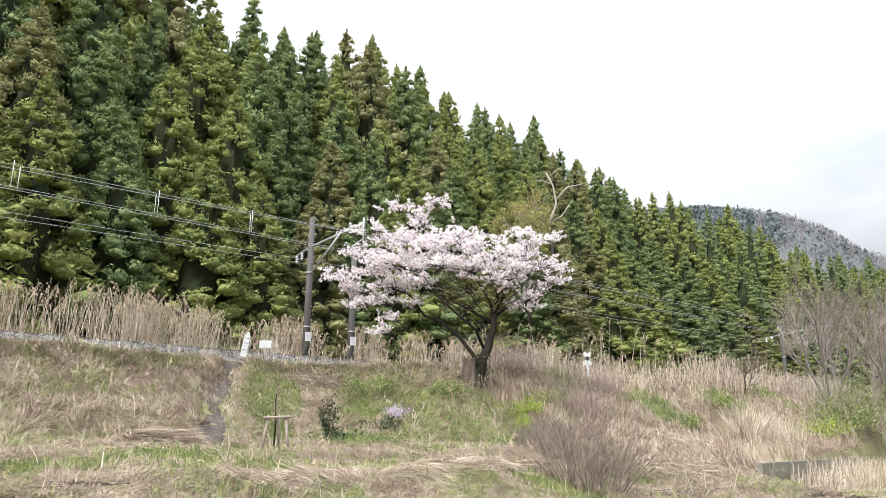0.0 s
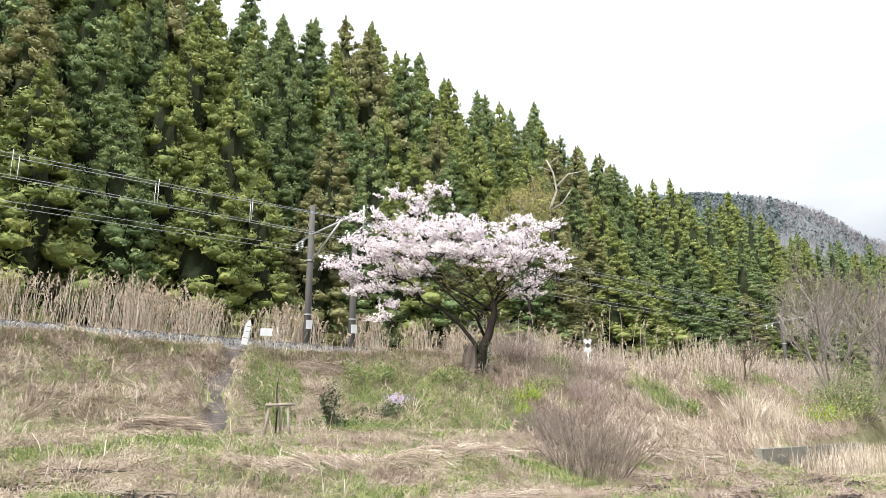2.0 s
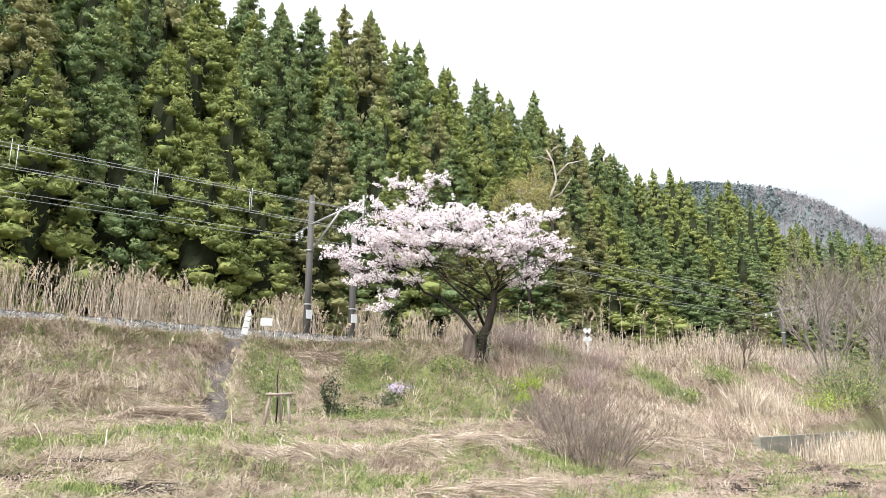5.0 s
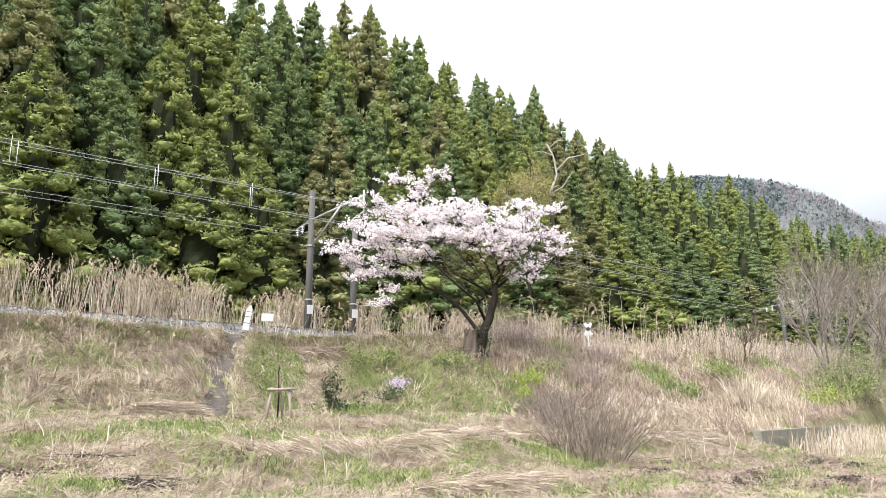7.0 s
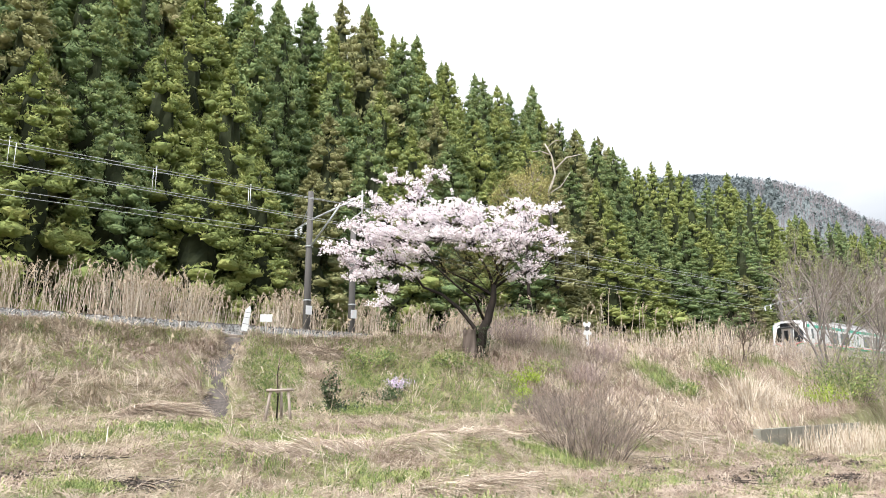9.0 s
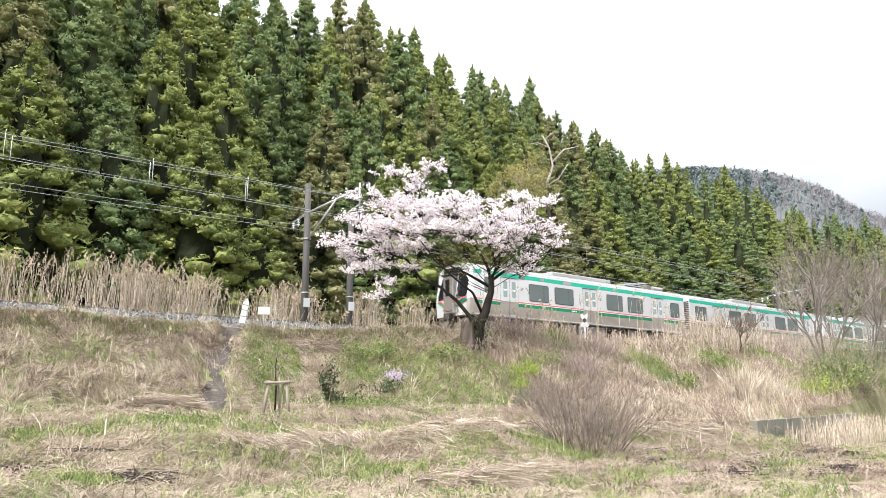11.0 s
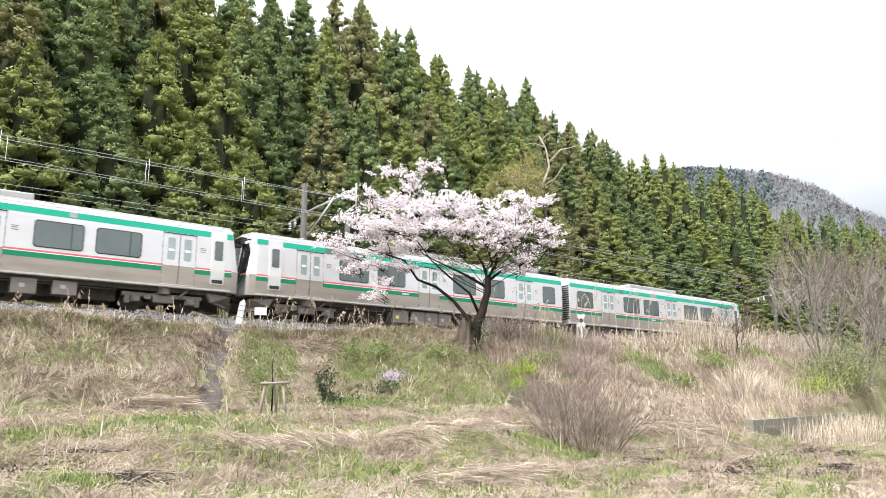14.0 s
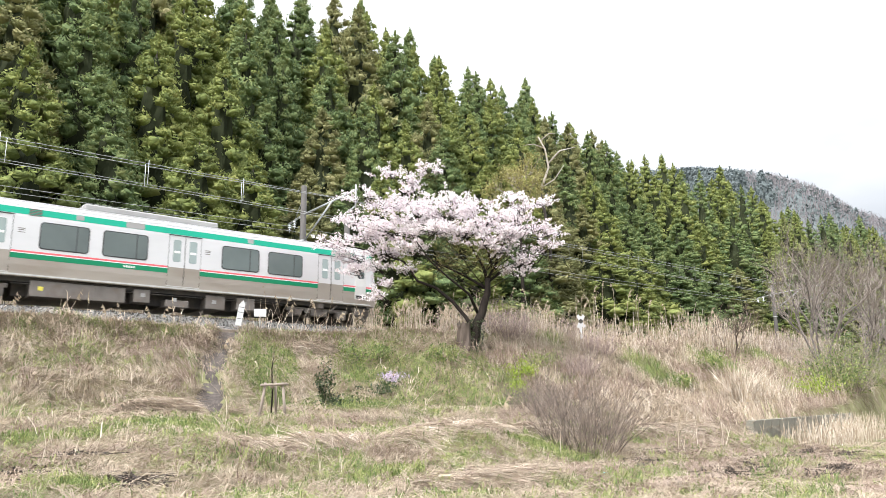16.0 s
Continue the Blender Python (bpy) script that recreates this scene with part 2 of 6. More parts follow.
M_HAZYTWIG = mat("hazed_far_twigs", [(0.2, (0.180, 0.168, 0.176)), (0.8, (0.264, 0.240, 0.252))], scale=0.02, rough=0.9, bump=0, spec=0.05, island=0.6)
M_BLEACHED = mat("bleached_wood", [(0.3, (0.28, 0.25, 0.22)), (0.7, (0.48, 0.44, 0.40))], scale=5, rough=0.9, bump=0.4)
M_LILAC = mat("lilac_flowers", [(0.2, (0.36, 0.28, 0.42)), (0.8, (0.58, 0.50, 0.62))], scale=3, rough=0.7, bump=0, island=0.6)
M_BLUEPLASTIC = plain("blue_plastic", (0.2, 0.42, 0.48), rough=0.5)

# ---------------------------------------------------------------- plan and mesh helpers
# Track frame: s runs along the line away from the camera's side, q is the distance from the
# track's middle towards the camera, local y points away from the camera.
TURN = 39.4
RAIL = 5.22
SD = Vector((math.cos(radians(TURN)), math.sin(radians(TURN)), 0))
SN = Vector((-SD.y, SD.x, 0))
ORIGIN = Vector((-15.456, 26.19, 0))


def spot(s, q, z=0.0):
    return ORIGIN + SD * s - SN * q + Vector((0, 0, z))


def on_track(s, q, z, rz=0.0):
    return Matrix.Translation(spot(s, q, z)) @ pose(0, 0, 0, 0, 0, TURN + rz)


def plan(x, y):
    r = Vector((x, y, 0)) - ORIGIN
    return r.dot(SD), -r.dot(SN)


def lerp(v, pts):
    if v <= pts[0][0]:
        return pts[0][1]
    for (a, za), (b, zb) in zip(pts, pts[1:]):
        if v <= b:
            k = (v - a) / (b - a)
            return za + (zb - za) * k
    return pts[-1][1]


def smooth(v, a, b):
    k = min(1, max(0, (v - a) / (b - a)))
    return k * k * (3 - 2 * k)


def finish(name, bm, material):
    me = bpy.data.meshes.new(name)
    bm.to_mesh(me)
    bm.free()
    for m in material if isinstance(material, (list, tuple)) else [material]:
        me.materials.append(m)
    return me


def part(name, bm, material, parent=None, label="", at=None, flat=True):
    me = finish(name, bm, material) if isinstance(bm, bmesh.types.BMesh) else bm
    ob = new(name, me)
    if not flat:
        for p in me.polygons:
            p.use_smooth = True
    if parent:
        ob.parent = parent
    if at is not None:
        ob.matrix_basis = at
    if label:
        ob["label"] = label
    return ob


def thing(name, m, label, category, group="", kind=""):
    return tagged(place(new(name), m), label, category, group, kind)


def place(ob, m):
    ob.matrix_basis = m
    return ob


def box(bm, x0, x1, y0, y1, z0, z1, bev=0.0):
    g = bmesh.ops.create_cube(bm, size=1.0, matrix=Matrix.Translation(((x0 + x1) / 2, (y0 + y1) / 2, (z0 + z1) / 2)) @ Matrix.Diagonal((x1 - x0, y1 - y0, z1 - z0, 1)))
    if bev:
        es = list({e for v in g["verts"] for e in v.link_edges})
        bmesh.ops.bevel(bm, geom=es, offset=bev, segments=2, affect="EDGES", profile=0.5)
    return bm


def tube(bm, pts, r0, r1=None, n=6, cap=True, mi=0):
    """A tapered tube along the points."""
    r1 = r0 if r1 is None else r1
    pts = [Vector(p) for p in pts]
    rings, up = [], Vector((0.13, 0.21, 0.97))
    for i, p in enumerate(pts):
        t = (pts[min(i + 1, len(pts) - 1)] - pts[max(i - 1, 0)]).normalized()
        a = t.cross(up)
        if a.length < 0.05:
            a = t.cross(Vector((1, 0, 0)))
        a.normalize()
        b = t.cross(a)
        r = r0 + (r1 - r0) * i / (len(pts) - 1)
        rings.append([bm.verts.new(p + (a * math.cos(k * math.tau / n) + b * math.sin(k * math.tau / n)) * r) for k in range(n)])
    for u, v in zip(rings, rings[1:]):
        for k in range(n):
            f = bm.faces.new((u[k], u[(k + 1) % n], v[(k + 1) % n], v[k]))
            f.material_index, f.smooth = mi, True
    if cap and n > 2:
        bm.faces.new(rings[0][::-1]).material_index = mi
        bm.faces.new(rings[-1]).material_index = mi
    return bm


def disc(bm, c, r, h, axis="y", n=20, r2=None):
    m = Matrix.Translation(c) @ (pose(0, 0, 0, 90) if axis == "y" else pose(0, 0, 0, 0, 90) if axis == "x" else Matrix())
    bmesh.ops.create_cone(bm, cap_ends=True, segments=n, radius1=r, radius2=r if r2 is None else r2, depth=h, matrix=m)
    return bm


class Soup:
    """Many small faces gathered fast into one mesh."""

    def __init__(self):
        self.v, self.f = [], []

    def tri(self, a, b, c):
        i = len(self.v)
        self.v += [tuple(a), tuple(b), tuple(c)]
        self.f.append((i, i + 1, i + 2))

    def quad(self, a, b, c, d):
        i = len(self.v)
        self.v += [tuple(a), tuple(b), tuple(c), tuple(d)]
        self.f.append((i, i + 1, i + 2, i + 3))

    def blade(self, p, lean, h, w, droop=0.3, segs=2):
        """One bent blade from p: lean is a flat vector, h its height, w its width."""
        side = Vector((-lean.y, lean.x, 0))
        side = side.normalized() * w if side.length > 1e-6 else Vector((w, 0, 0))
        i = len(self.v)
        for k in range(segs):
            u = k / segs
            c = p + lean * (u * u) + Vector((0, 0, h * (u - droop * u * u)))
            sc = 1 - 0.6 * u
            self.v += [tuple(c - side * sc), tuple(c + side * sc)]
        self.v.append(tuple(p + lean + Vector((0, 0, h * (1 - droop)))))
        for k in range(segs - 1):
            j = i + 2 * k
            self.f.append((j, j + 1, j + 3, j + 2))
        j = i + 2 * (segs - 1)
        self.f.append((j, j + 1, j + 2))

    def fan(self, p, way, n, ln, h, w, splay=0.4, slope=Vector()):
        """A lodged tuft: arched blades that lie over one way from one root."""
        i = len(self.v)
        self.v.append(tuple(p))
        a0 = math.atan2(way.y, way.x)
        for k in range(n):
            a = a0 + R.gauss(0, splay)
            d, l, hh = Vector((math.cos(a), math.sin(a), 0)), ln * R.uniform(0.5, 1.25), h * R.uniform(0.4, 1.3)
            sd = Vector((-d.y, d.x, 0)) * w * R.uniform(0.6, 1.3)
            rise = d.dot(slope) * l
            m = p + d * l * 0.5 + Vector((0, 0, hh + rise * 0.5))
            e = p + d * l + Vector((0, 0, hh * R.uniform(-0.1, 1.0) + rise))
            j = len(self.v)
            self.v += [tuple(m - sd), tuple(e), tuple(m + sd + Vector((0, 0, w * R.uniform(-1, 1))))]
            self.f.append((i, j, j + 1, j + 2))

    def line(self, p, q, w0, w1, n=3):
        p, q = Vector(p), Vector(q)
        t = (q - p).normalized()
        a = t.cross(Vector((0.3, 0.2, 0.93)))
        a = a.normalized() if a.length > 0.01 else Vector((1, 0, 0))
        b = t.cross(a)
        i = len(self.v)
        for c, w in ((p, w0), (q, w1)):
            self.v += [tuple(c + (a * math.cos(k * math.tau / n) + b * math.sin(k * math.tau / n)) * w) for k in range(n)]
        self.f += [(i + k, i + (k + 1) % n, i + n + (k + 1) % n, i + n + k) for k in range(n if n > 2 else 1)]

    def mesh(self, name, material):
        me = bpy.data.meshes.new(name)
        me.from_pydata(self.v, [], self.f)
        for m in material if isinstance(material, (list, tuple)) else [material]:
            me.materials.append(m)
        return me


R = random.Random(7)


def rv(k=1.0):
    return Vector((R.uniform(-1, 1), R.uniform(-1, 1), R.uniform(-1, 1))) * k


def stuff(name, soup, material, label, category, m=None):
    ob = new(name, soup.mesh(name, material))
    return tagged(ob, label, category, kind="stuff")

# ---------------------------------------------------------------- the land


def crest(s):
    """How far the bank's edge bulges towards the camera."""
    return 2.3 * smooth(s, 9, 14) + 1.4 * smooth(s, 23, 32)


BANK = [(-300, 60), (-120, 40), (-60, 26), (-32, 21.0), (-9, 5.4), (-6.5, 4.4), (-3.2, 4.25), (3.2, 4.25), (4.3, 4.38), (5.5, 3.75), (9.2, 1.55), (11.6, 1.25), (17, 0.55), (21, 0.02), (40, -0.1), (90, -0.6), (300, -2)]


def wall_q(s):
    return 16.8 - 0.21 * (s - 19.8)


def path_mid(q):
    return lerp(q, [(3.0, 6.9), (4.5, 6.2), (6.5, 4.9), (9.5, 3.6), (11, 2.6)])


def land(s, q):
    k = crest(s)
    qq = q - k * smooth(q, 2.6, 6) * (1 - smooth(q, 12.5, 18)) if q > 0 else q
    z = lerp(qq, BANK)
    if q > 3.2:
        p = Vector((s, q, 0))
        z += (noise.noise(p * 0.35) * 0.22 + noise.noise(p * 0.9) * 0.10 + noise.noise(p * 2.4) * 0.05) * smooth(q, 3.2, 5.5)
        # worn footpath up the bank
        d = abs(s - path_mid(q)) / 0.55
        z -= 0.16 * max(0, 1 - d * d) * (1 - smooth(q, 9.5, 12))
        # heap of cut straw and a low ridge in the meadow
        z += 0.35 * math.exp(-((s - 0.2) ** 2 / 6 + (q - 13.2) ** 2 / 1.2)) + 0.25 * math.exp(-((s - 8) ** 2 / 14 + (q - 16.5) ** 2 / 1.0))
        # ditch before the retaining wall
        w = wall_q(s)
        z += (min(0.0, -0.18 - z)) * smooth(s, 17.5, 20.2) * smooth(q, w - 0.02, w + 0.25) * (1 - 0.9 * smooth(q, w + 2.0, w + 6.0))
        # shrubby hump beside the ditch
        z += 0.4 * math.exp(-((s - 17) ** 2 / 12 + (q - 14) ** 2 / 5)) * (1 - smooth(s, 18, 20))
    elif q < -9:
        p = Vector((s, q, 3))
        z += noise.noise(p * 0.08) * 1.6 * smooth(-q, 9, 16)
    return z


def ground_z(s, q):
    return land(s, q)


def build_ground():
    ss = [-400, -250, -150, -90, -60, -40] + [-30 + 1.5 * i for i in range(10)] + [-15 + 0.5 * i for i in range(110)] + [40 + 2 * i for i in range(40)] + [130, 160, 220, 320, 500, 900]
    qs = [-900, -500, -300, -200, -120, -80, -60, -45, -35] + [-30 + 2 * i for i in range(10)] + [-9, -8, -7, -6, -5, -4, -3.3] + [-1, 1, 3.0] + [3.25 + 0.25 * i for i in range(72)] + [21.5 + i for i in range(12)] + [36, 42, 50, 65, 90, 140, 220, 400, 900]
    vs = [tuple(spot(s, q, land(s, q))) for s in ss for q in qs]
    n = len(qs)
    fs = [(i * n + j, i * n + j + 1, (i + 1) * n + j + 1, (i + 1) * n + j) for i in range(len(ss) - 1) for j in range(n - 1)]
    me = bpy.data.meshes.new("ground")
    me.from_pydata(vs, [], fs)
    me.materials.append(M_GROUND)
    me.update()
    for p in me.polygons:
        p.use_smooth = True
    return tagged(new("ground", me), "rough meadow and railway bank of matted dry and green grass", "ground", kind="structure")


build_ground()


def build_track():
    # ballast bed
    bm = bmesh.new()
    prof = [(-3.3, 4.15), (-2.9, 4.45), (-1.9, 5.0), (1.9, 5.0), (2.2, 4.9), (3.35, 4.35), (3.7, 4.1)]
    ss = [-200 + 4 * i for i in range(176)]
    rows = [[bm.verts.new(spot(s, q, z)) for q, z in prof] for s in ss]
    for a, b in zip(rows, rows[1:]):
        for j in range(len(prof) - 1):
            bm.faces.new((a[j], a[j + 1], b[j + 1], b[j]))
    bed = part("ballast_bed", bm, M_BALLAST)
    tagged(bed, "grey crushed-stone ballast bed of the railway", "ballast", kind="structure")
    # loose stones along the shoulder that the camera sees
    s_ = Soup()
    for _ in range(30000):
        s = -16 + 62 * R.random() ** 1.3
        q = R.uniform(1.2, 3.5)
        z = lerp(q, [(1.9, 5.0), (2.2, 4.9), (3.35, 4.35), (3.7, 4.1)])
        c, r = spot(s, q, z + R.uniform(0.0, 0.04)), R.uniform(0.02, 0.05)
        a, b, t = rv(r), rv(r), rv(r)
        p = [c + a, c - a + t * 0.4, c + b + Vector((0, 0, r)), c - b - t * 0.4]
        i = len(s_.v)
        s_.v += [tuple(v) for v in p]
        s_.f += [(i, i + 1, i + 2), (i, i + 2, i + 3), (i + 1, i + 3, i + 2), (i, i + 3, i + 1)]
    stuff("ballast_stones", s_, M_BALLAST, "loose grey ballast stones along the track shoulder", "gravel")
    for k, q in enumerate((0.5335, -0.5335)):
        bm = bmesh.new()
        prof = [(-0.07, -0.165), (0.07, -0.165), (0.065, -0.15), (0.012, -0.13), (0.012, -0.04), (0.034, -0.03), (0.034, 0.0), (-0.034, 0.0), (-0.034, -0.03), (-0.012, -0.04), (-0.012, -0.13), (-0.065, -0.15)]
        a = [bm.verts.new((-190, y, z)) for y, z in prof]
        b = [bm.verts.new((480, y, z)) for y, z in prof]
        for i in range(len(prof)):
            bm.faces.new((a[i], a[(i + 1) % len(prof)], b[(i + 1) % len(prof)], b[i]))
        ob = part("rail", bm, M_RAIL, None, at=on_track(0, q, RAIL))
        tagged(ob, "rust-brown steel running rail on the ballast bed", "rail", "rails of the track", "structure")
    bm = bmesh.new()
    box(bm, -0.12, 0.12, -1.0, 1.0, -0.16, 0.0, 0.02)
    me = finish("sleeper", bm, M_CONCRETE)
    for i in range(150):
        tagged(part("sleeper", me, None, None, at=on_track(-18 + 0.6 * i, 0, RAIL - 0.165)), "grey concrete railway sleeper bedded in ballast", "sleeper", "sleepers of the track", "structure")


build_track()

# ---------------------------------------------------------------- the train
HALF = 1.475


def side_y(z):
    return lerp(z, [(0.9, HALF - 0.085), (1.3, HALF - 0.035), (1.76, HALF), (3.0, HALF), (3.35, HALF - 0.02)])


def rrect(x0, x1, z0, z1, r, n=4):
    pts = []
    for cx, cz, a0 in ((x1 - r, z1 - r, 0), (x0 + r, z1 - r, 90), (x0 + r, z0 + r, 180), (x1 - r, z0 + r, 270)):
        for k in range(n + 1):
            a = radians(a0 + 90 * k / n)
            pts.append((cx + r * math.cos(a), cz + r * math.sin(a)))
    return pts


def plate(x0, x1, z0, z1, out, thick, side=-1, r=0.0, bm=None, low=0):
    """A plate that follows the car side; out is how far its face stands proud of it."""
    nb = bmesh.new()
    pts = rrect(x0, x1, z0, z1, r) if r else [(x1, z1), (x0, z1), (x0, z0), (x1, z0)]
    f = nb.faces.new([nb.verts.new((x, -thick, z)) for x, z in pts])
    g = bmesh.ops.extrude_face_region(nb, geom=[f])
    for v in g["geom"]:
        if isinstance(v, bmesh.types.BMVert):
            v.co.y = 0
    if z0 < 1.74 < z1:
        bmesh.ops.bisect_plane(nb, geom=nb.verts[:] + nb.edges[:] + nb.faces[:], plane_co=(0, 0, 1.76), plane_no=(0, 0, 1))
    for v in nb.verts:
        v.co.y = side * (side_y(v.co.z) + out + v.co.y)
    bmesh.ops.recalc_face_normals(nb, faces=nb.faces[:])
    for f in nb.faces:
        if sum(v.co.z for v in f.verts) / len(f.verts) < 1.74:
            f.material_index = low
    if bm is None:
        return nb
    made = {v: bm.verts.new(v.co) for v in nb.verts}
    for f in nb.faces:
        bm.faces.new([made[v] for v in f.verts])
    nb.free()
    return bm


SECTION = [(0.9, HALF - 0.085), (1.3, HALF - 0.035), (1.76, HALF), (3.0, HALF), (3.35, HALF - 0.02), (3.46, HALF - 0.06), (3.62, HALF - 0.30), (3.72, HALF - 0.70), (3.77, 0.0)]


def shell(cab_front, cab_rear, length):
    """Car body: a lofted section; a cab end is drawn in and raked."""
    bm = bmesh.new()
    half = [(y, z) for z, y in SECTION]
    ring = half + [(-y, z) for y, z in half[-2::-1]]
    n = len(ring)

    def add(x, inset=0.0, rake=0.0, drop=0.0, sign=1):
        vs = []
        for y, z in ring:
            k = smooth(z, 1.7, 3.6)
            yy = y * (1 - inset / HALF)
            vs.append(bm.verts.new((x + sign * rake * k, yy, z - drop * smooth(z, 3.2, 3.8))))
        return vs

    rows = []
    if cab_front:
        rows += [add(0.05, 0.20, 0.30, 0.06), add(0.16, 0.07, 0.24, 0.03), add(0.42, 0.012, 0.10), add(0.72)]
    else:
        rows += [add(0.22), add(0.3)]
    rows += [add(length * k / 6) for k in range(1, 6)]
    if cab_rear:
        rows += [add(length - 0.72), add(length - 0.42, 0.012, 0.10, 0, -1), add(length - 0.16, 0.07, 0.24, 0.03, -1), add(length - 0.05, 0.20, 0.30, 0.06, -1)]
    else:
        rows += [add(length - 0.3), add(length - 0.22)]
    for a, b in zip(rows, rows[1:]):
        for i in range(n):
            f = bm.faces.new((a[i], a[(i + 1) % n], b[(i + 1) % n], b[i]))
            z = sum(v.co.z for v in f.verts) / 4
            # index 2, below the waist: dusty steel with ground reflection in its colour
            f.material_index = 1 if z > 3.5 else 2 if z < 1.74 else 0
    bm.faces.new(rows[0])
    bm.faces.new(rows[-1][::-1])
    bmesh.ops.recalc_face_normals(bm, faces=bm.faces[:])
    return bm


def strip(spans, z0, z1, out, side):
    bm = bmesh.new()
    for x0, x1 in spans:
        plate(x0, x1, z0, z1, out, 0.02, side, 0, bm)
    return bm


def gaps(x0, x1, holes):
    out, a = [], x0
    for h0, h1 in sorted(holes):
        if h1 <= a or h0 >= x1:
            continue
        if h0 > a:
            out.append((a, h0))
        a = h1
    if a < x1:
        out.append((a, x1))
    return out


def add_door(car, x0, x1, side):
    d = part("passenger_door", plate(x0, x1, 1.04, 3.04, 0.012, 0.05, side, 0.06, low=1), [M_STEEL, M_GROUNDTONESTEEL], car)
    mid = (x0 + x1) / 2
    seal = bmesh.new()
    plate(mid - 0.012, mid + 0.012, 1.06, 3.0, 0.016, 0.01, side, 0, seal)
    plate(x0 - 0.02, x1 + 0.02, 3.03, 3.06, 0.035, 0.04, side, 0, seal)
    for e in (x0 - 0.012, x1):
        plate(e, e + 0.014, 1.06, 3.03, 0.006, 0.01, side, 0, seal)
    part("door_seal", seal, M_RUBBER, d)
    part("door_sill", plate(x0 - 0.02, x1 + 0.02, 1.0, 1.035, 0.03, 0.06, side), M_WHITEPAINT, d)
    for a in (mid - 0.47, mid + 0.17):
        part("door_window", plate(a, a + 0.30, 1.98, 2.86, 0.015, 0.02, side, 0.06), M_SKYGLASS, d)
        part("sticker", plate(a + 0.04, a + 0.26, 2.33, 2.42, 0.019, 0.01, side), M_STICKER, d)


def add_window(car, x0, x1, side):
    w = part("window", plate(x0, x1, 1.90, 2.88, 0.012, 0.03, side, 0.12), M_RUBBER, car, "black rubber gasket")
    part("pane", plate(x0 + 0.035, x1 - 0.035, 1.935, 2.845, 0.016, 0.02, side, 0.10), M_GLASS, w, "dark tinted glass")
    if x1 - x0 > 1.2:
        xm = x1 - 0.42 if side < 0 else x0 + 0.42
        part("mullion", plate(xm - 0.014, xm + 0.014, 1.94, 2.84, 0.020, 0.01, side), M_RUBBER, w)


WHEELSETS = []


def add_bogie(car, x):
    b = part("bogie", bogie_mesh, None, car, "dark dusty steel bogie", at=pose(x, 0, 0))
    for dx in (-1.05, 1.05):
        WHEELSETS.append(part("wheelset", wheel_mesh, None, b, at=pose(dx, 0, 0.43)))


def make_bogie():
    bm = bmesh.new()
    for sy in (-1, 1):
        box(bm, -1.55, 1.55, sy * 1.02 - 0.09, sy * 1.02 + 0.09, 0.50, 0.66, 0.03)
        box(bm, -0.42, 0.42, sy * 1.05 - 0.13, sy * 1.05 + 0.13, 0.30, 0.60, 0.03)
        disc(bm, (0, sy * 1.06, 0.80), 0.27, 0.30, "z", 16)
        for dx in (-1.05, 1.05):
            box(bm, dx - 0.17, dx + 0.17, sy * 1.06 - 0.13, sy * 1.06 + 0.13, 0.28, 0.56, 0.04)
            disc(bm, (dx, sy * 1.19, 0.43), 0.12, 0.08, "y", 14)
            box(bm, dx * 1.28 - 0.10, dx * 1.28 + 0.10, sy * 1.06 - 0.06, sy * 1.06 + 0.06, 0.22, 0.52, 0.02)
        box(bm, -0.75, -0.5, sy * 1.18 - 0.05, sy * 1.18 + 0.05, 0.4, 0.6, 0.02)
        tube(bm, [(0.5, sy * 1.2, 0.5), (0.9, sy * 1.22, 0.85)], 0.04, n=8)
    box(bm, -0.3, 0.3, -1.0, 1.0, 0.42, 0.72, 0.03)
    return finish("bogie", bm, M_BOX)


def make_wheelset():
    bm = bmesh.new()
    disc(bm, (0, 0, 0), 0.075, 1.9, "y", 12)
    for sy in (-1, 1):
        disc(bm, (0, sy * 0.565, 0), 0.43, 0.12, "y", 28)
        disc(bm, (0, sy * 0.495, 0), 0.46, 0.03, "y", 28)
        disc(bm, (0, sy * 0.635, 0), 0.14, 0.05, "y", 14)
        for k in range(4):
            a = k * math.tau / 4
            disc(bm, (0.27 * math.cos(a), sy * 0.628, 0.27 * math.sin(a)), 0.035, 0.02, "y", 8)
    return finish("wheelset", bm, M_UNDER)


bogie_mesh, wheel_mesh = make_bogie(), make_wheelset()


def add_box(car, name, x0, x1, z0, z1, material, lab="", y0=-1.32, y1=1.32, ribs=0):
    bm = box(bmesh.new(), x0, x1, y0, y1, z0, z1, 0.025)
    for k in range(ribs):
        xx = x0 + (x1 - x0) * (k + 1) / (ribs + 1)
        box(bm, xx - 0.015, xx + 0.015, y0 - 0.012, y1 + 0.012, z0 + 0.03, z1 - 0.03)
    b = part(name, bm, material, car, lab)
    return b


